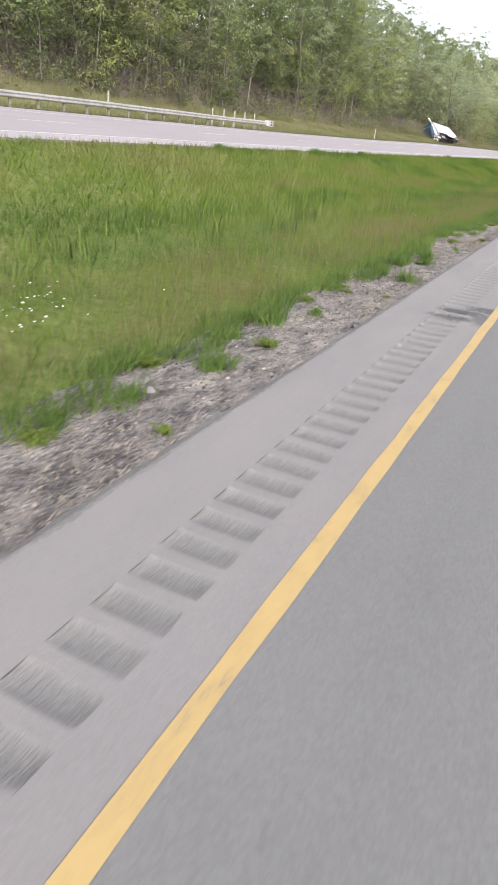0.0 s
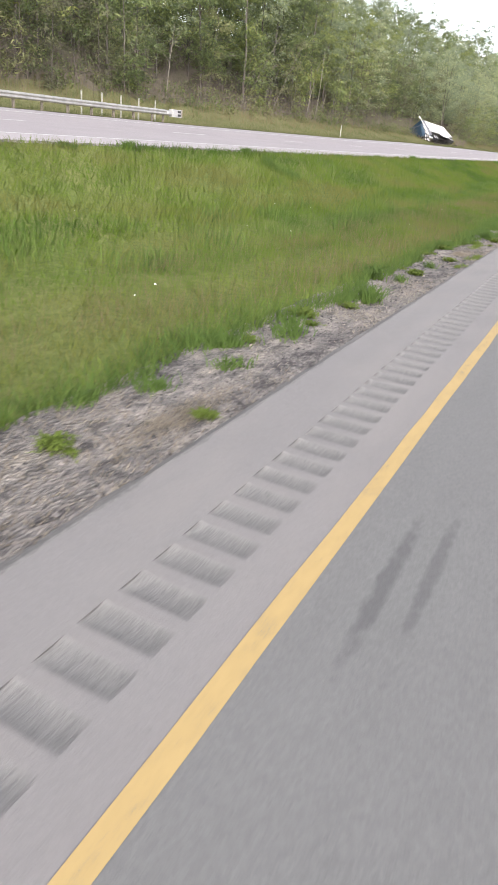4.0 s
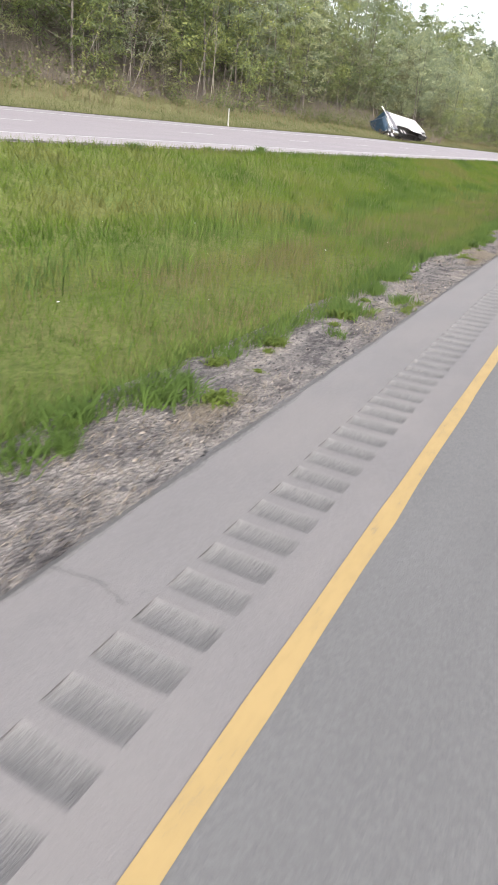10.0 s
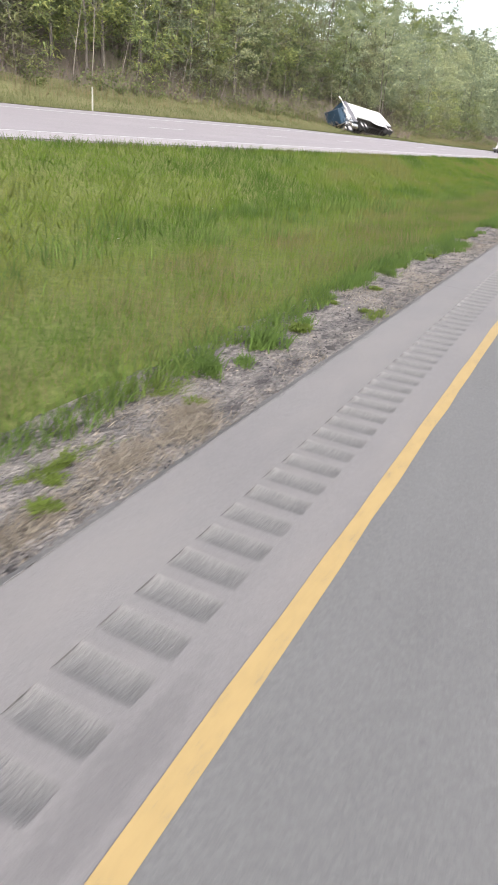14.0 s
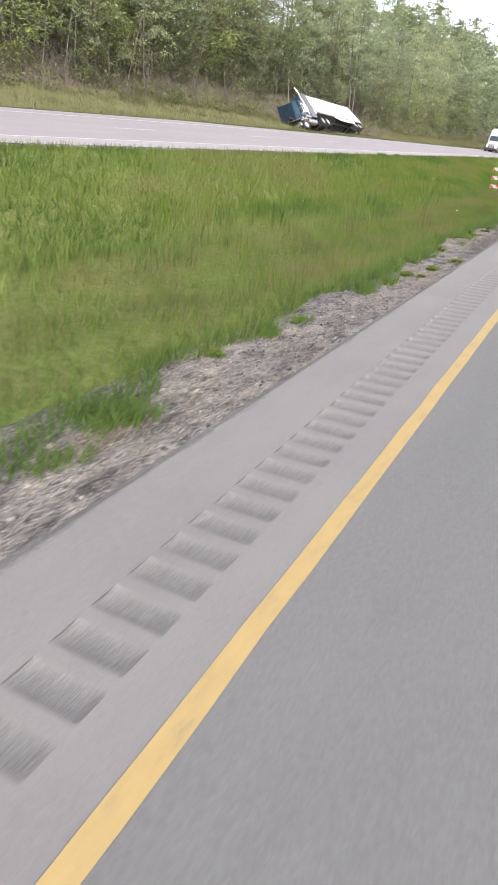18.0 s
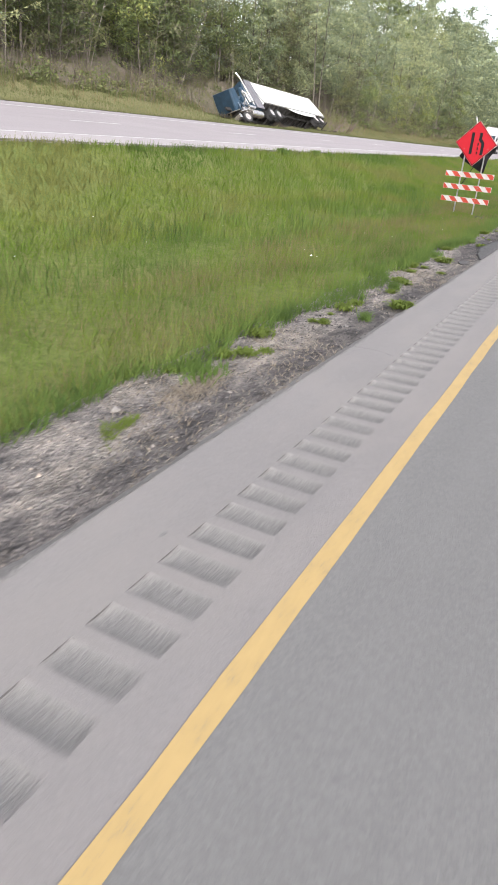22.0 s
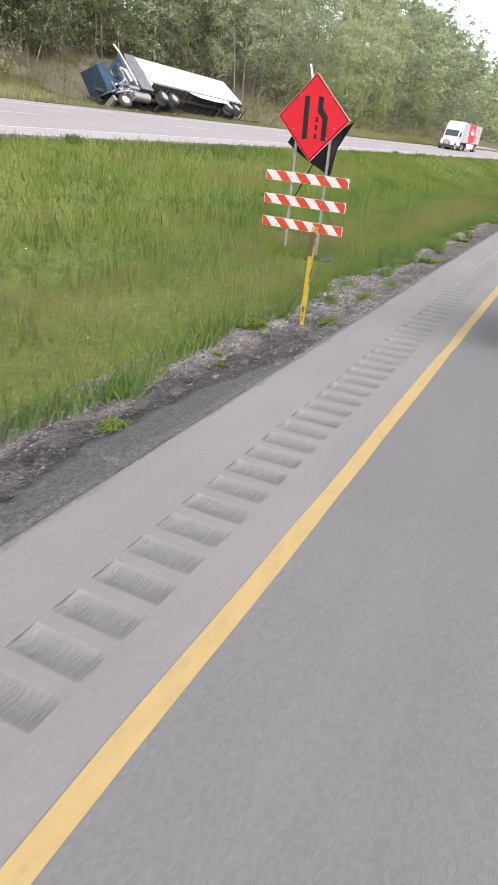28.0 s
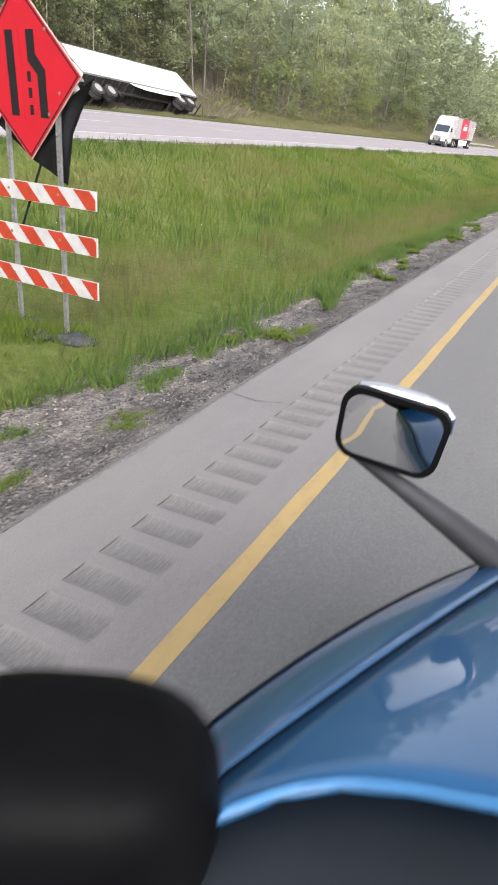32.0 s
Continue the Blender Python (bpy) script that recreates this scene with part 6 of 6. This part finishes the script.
def rear_y(x):
    """The curved rear edge of the hood."""
    d = min(x, 1.375) - 1.1
    return 4.5168 + 1.6015 * d + -7.1442 * d * d + 11.0191 * d ** 3 + 0.02 * max(0.0, x - 1.375)


def hood_column(u, n=26):
    out = []
    x = 1.08 + u * (CX - 1.08)
    for i in range(n):
        y = rear_y(x) + (FRONT - rear_y(x)) * i / (n - 1)
        out.append(hood_at(joint_x(y) + u * (CX - joint_x(y)) if i else x, y))
    return out


def fender_column(w, n=26):
    out = []
    for i in range(n):
        y = 4.40 + (FRONT - 4.40) * i / (n - 1)
        k = 1 - w
        out.append(V((rim_x(y) + w * (joint_x(y) - rim_x(y)), y, crest_z(y) - 0.07 * (0.55 * k + 0.45 * k * k))))
    return out


def flip(c):
    return [V((2 * CX - p.x, p.y, p.z)) for p in c]


rim_line = fender_column(0.0)
skirt = [V((p.x - 0.012, p.y, p.z - 0.06)) for p in rim_line]
skirt_low = [V((p.x + 0.01, p.y, 0.75)) for p in rim_line]
fender = [skirt_low, skirt] + [fender_column(w) for w in (0.0, 0.12, 0.25, 0.4, 0.55, 0.7, 0.85, 0.985)]
hood = [hood_column(u) for u in (0.004, 0.03, 0.07, 0.12, 0.18, 0.25, 0.34, 0.45, 0.58, 0.72, 0.86)] + [hood_column(1.0)]
sheet_between(fender, "fender", BLUE, nose, "curved metallic blue fender")
sheet_between(hood + [flip(c) for c in hood[-2::-1]], "hood", BLUE, nose, "broad glossy metallic blue hood")
sheet_between([flip(c) for c in fender[::-1]], "fender", BLUE, nose)
joint = fender_column(0.992)[2:]
part("panel_gap", tube([p + V((0.0, 0.0, -0.0005)) for p in joint], 0.0022, 6), SOFT_BLACK, nose, "dark panel gap")
# thin pale tube that draws the highlight beside the joint
part("panel_lip", tube([p + V((-0.0035, 0.0, 0.0012)) for p in joint], 0.0006, 6), PALE_BLUE, nose, "pale tube drawn as a highlight along the panel gap")
part("rim_seal", tube([p + V((-0.003, 0.0, -0.003)) for p in rim_line], 0.0035, 6), SOFT_BLACK, nose, "dark seal along the fender's rim")
rear_edge = [hood_at(x, rear_y(x)) for x in np.linspace(1.096, CX, 40)]
part("hood_edge", tube(rear_edge, 0.0023, 8), PALE_BLUE, nose, "pale blue rear edge of the hood")
sheet_between([[p + V((0.0, -0.002, -0.008)) for p in rear_edge], [V((p.x, p.y - 0.08, p.z - 0.03)) for p in rear_edge], [V((p.x + 0.0, 4.28, 1.50)) for p in rear_edge]], "cowl", COWL, nose, "slate-dark glossy cowl behind the hood")
# rounded black band running back over the cowl
part("cowl_seal", tube([(1.12, 4.572, 1.54), (1.15, 4.545, 1.532), (1.185, 4.51, 1.522), (1.22, 4.46, 1.51)], [0.016, 0.02, 0.022, 0.022], 10), SOFT_BLACK, nose, "black rounded strip across the cowl")
part("grille", prism([(1.45, 0.55), (1.45, 1.3), (1.7, 1.42), (2.8, 1.42), (3.05, 1.3), (3.05, 0.55)], 0.08, 'y', 5.72, 0.02), SOFT_BLACK, nose)
part("bumper", box(2.3, 0.3, 0.4, (CX, 5.75, 0.5), 0.08), CHROME_CAP, nose)
for s in (-1, 1):
    wheel(nose, (CX + s * 1.0, 5.0, 0.51), side=s)
part("axle", joined(box(1.9, 0.14, 0.14, (CX, 5.0, 0.5)), box(1.4, 1.2, 0.6, (CX, 5.0, 0.95), 0.05)), FRAME, nose)


def rounded_plate(w, h, r, depth, taper=1.0):
    pts = []
    for cx, cz, a0 in ((w / 2 - r, h / 2 - r, 0), (-w / 2 + r, h / 2 - r, 90), (-w / 2 + r, -h / 2 + r, 180), (w / 2 - r, -h / 2 + r, 270)):
        for k in range(6):
            a = radians(a0 + k * 18)
            x, z = cx + r * math.cos(a), cz + r * math.sin(a)
            pts.append((x * (1 + (taper - 1) * (0.5 - z / h)), z))
    return prism(pts, depth, 'y')


MM = pose(1.015, 5.565, 1.603, -2.0, 5.0, 3.0)


def placed(bm, m):
    bmesh.ops.transform(bm, matrix=m, verts=bm.verts)
    return bm


def bulged_glass(w, h, r, sag):
    """A rounded pane that bulges towards the viewer."""
    bm = rounded_plate(w, h, r, 0.004, 0.93)
    front = [v for v in bm.verts if v.co.y < 0.002]
    rim = sorted(front, key=lambda v: math.atan2(v.co.z, v.co.x))
    bmesh.ops.delete(bm, geom=bm.faces[:], context='FACES_ONLY')
    bmesh.ops.delete(bm, geom=[v for v in bm.verts if v not in front], context='VERTS')
    rings = [rim]
    for k in (0.8, 0.6, 0.4, 0.2):
        rings.append([bm.verts.new((v.co.x * k, v.co.y - sag * (1 - k * k), v.co.z * k)) for v in rim])
    tip = bm.verts.new((0, rim[0].co.y - sag, 0))
    for a, b in zip(rings, rings[1:]):
        for i in range(len(a)):
            j = (i + 1) % len(a)
            bm.faces.new((a[i], a[j], b[j], b[i]))
    for i in range(len(rim)):
        bm.faces.new((rings[-1][i], rings[-1][(i + 1) % len(rim)], tip))
    bmesh.ops.recalc_face_normals(bm, faces=bm.faces)
    return bm


hm = part("hood_mirror", placed(rounded_plate(0.268, 0.182, 0.05, 0.07, 0.93), MM), SOFT_BLACK, nose, "rounded black hood mirror")
part("mirror_glass", placed(bulged_glass(0.238, 0.152, 0.04, 0.003), MM @ pose(0, -0.002, 0)), MIRROR, hm, "clear convex mirror glass", True)
part("chrome_cap", placed(tube([(-0.115, 0.04, 0.07), (-0.1, 0.04, 0.082), (-0.05, 0.04, 0.089), (0.0, 0.04, 0.091), (0.05, 0.04, 0.09), (0.1, 0.04, 0.083), (0.122, 0.04, 0.066), (0.128, 0.04, 0.03)], [0.008, 0.013, 0.016, 0.017, 0.017, 0.015, 0.012, 0.008], 12), MM), CHROME_CAP, hm, "bright chrome cap")
part("mirror_arm", tube([(0.925, 5.6, 1.516), (1.077, 5.58, 1.462), (1.202, 5.55, 1.421), (1.316, 5.5, 1.395), (1.42, 5.46, 1.375)], [0.014, 0.024, 0.032, 0.038, 0.042], 14), ARM_BLACK, nose, "tapered black mirror arm", True)


def swollen_box(rx, ry, rz, power):
    """A box with very round sides."""
    bm = bmesh.new()
    bmesh.ops.create_uvsphere(bm, u_segments=36, v_segments=22, radius=1.0)
    for v in bm.verts:
        n = sum(abs(c) ** power for c in v.co) ** (1 / power)
        v.co = Vector((v.co.x / n * rx, v.co.y / n * ry, v.co.z / n * rz))
    return bm


part("mirror_base", placed(swollen_box(0.15, 0.1, 0.14, 2.9), pose(0.992, 4.445, 1.613, 14, 4, 30)), SOFT_BLACK, nose, "rounded black mirror base", True)
part("mirror_stem", tube([(0.99, 4.46, 1.52), (1.01, 4.5, 1.36), (1.04, 4.52, 1.2)], [0.03, 0.035, 0.035], 12), SOFT_BLACK, nose, "black stem of the mirror base", True)
part("cab_side", prism([(3.95, 0.72), (3.95, 1.4), (4.3, 1.43), (4.36, 0.72)], 0.04, 'x', 0.97, 0.012), BLUE, nose, "metallic blue lower cab")
part("firewall", box(2.48, 0.3, 0.66, (CX, 4.2, 1.07), 0.05), BLUE, nose, "metallic blue wall behind the hood")
part("cowl_panel", box(2.5, 0.52, 0.03, (CX, 4.1, 1.435), 0.01), SOFT_BLACK, nose)
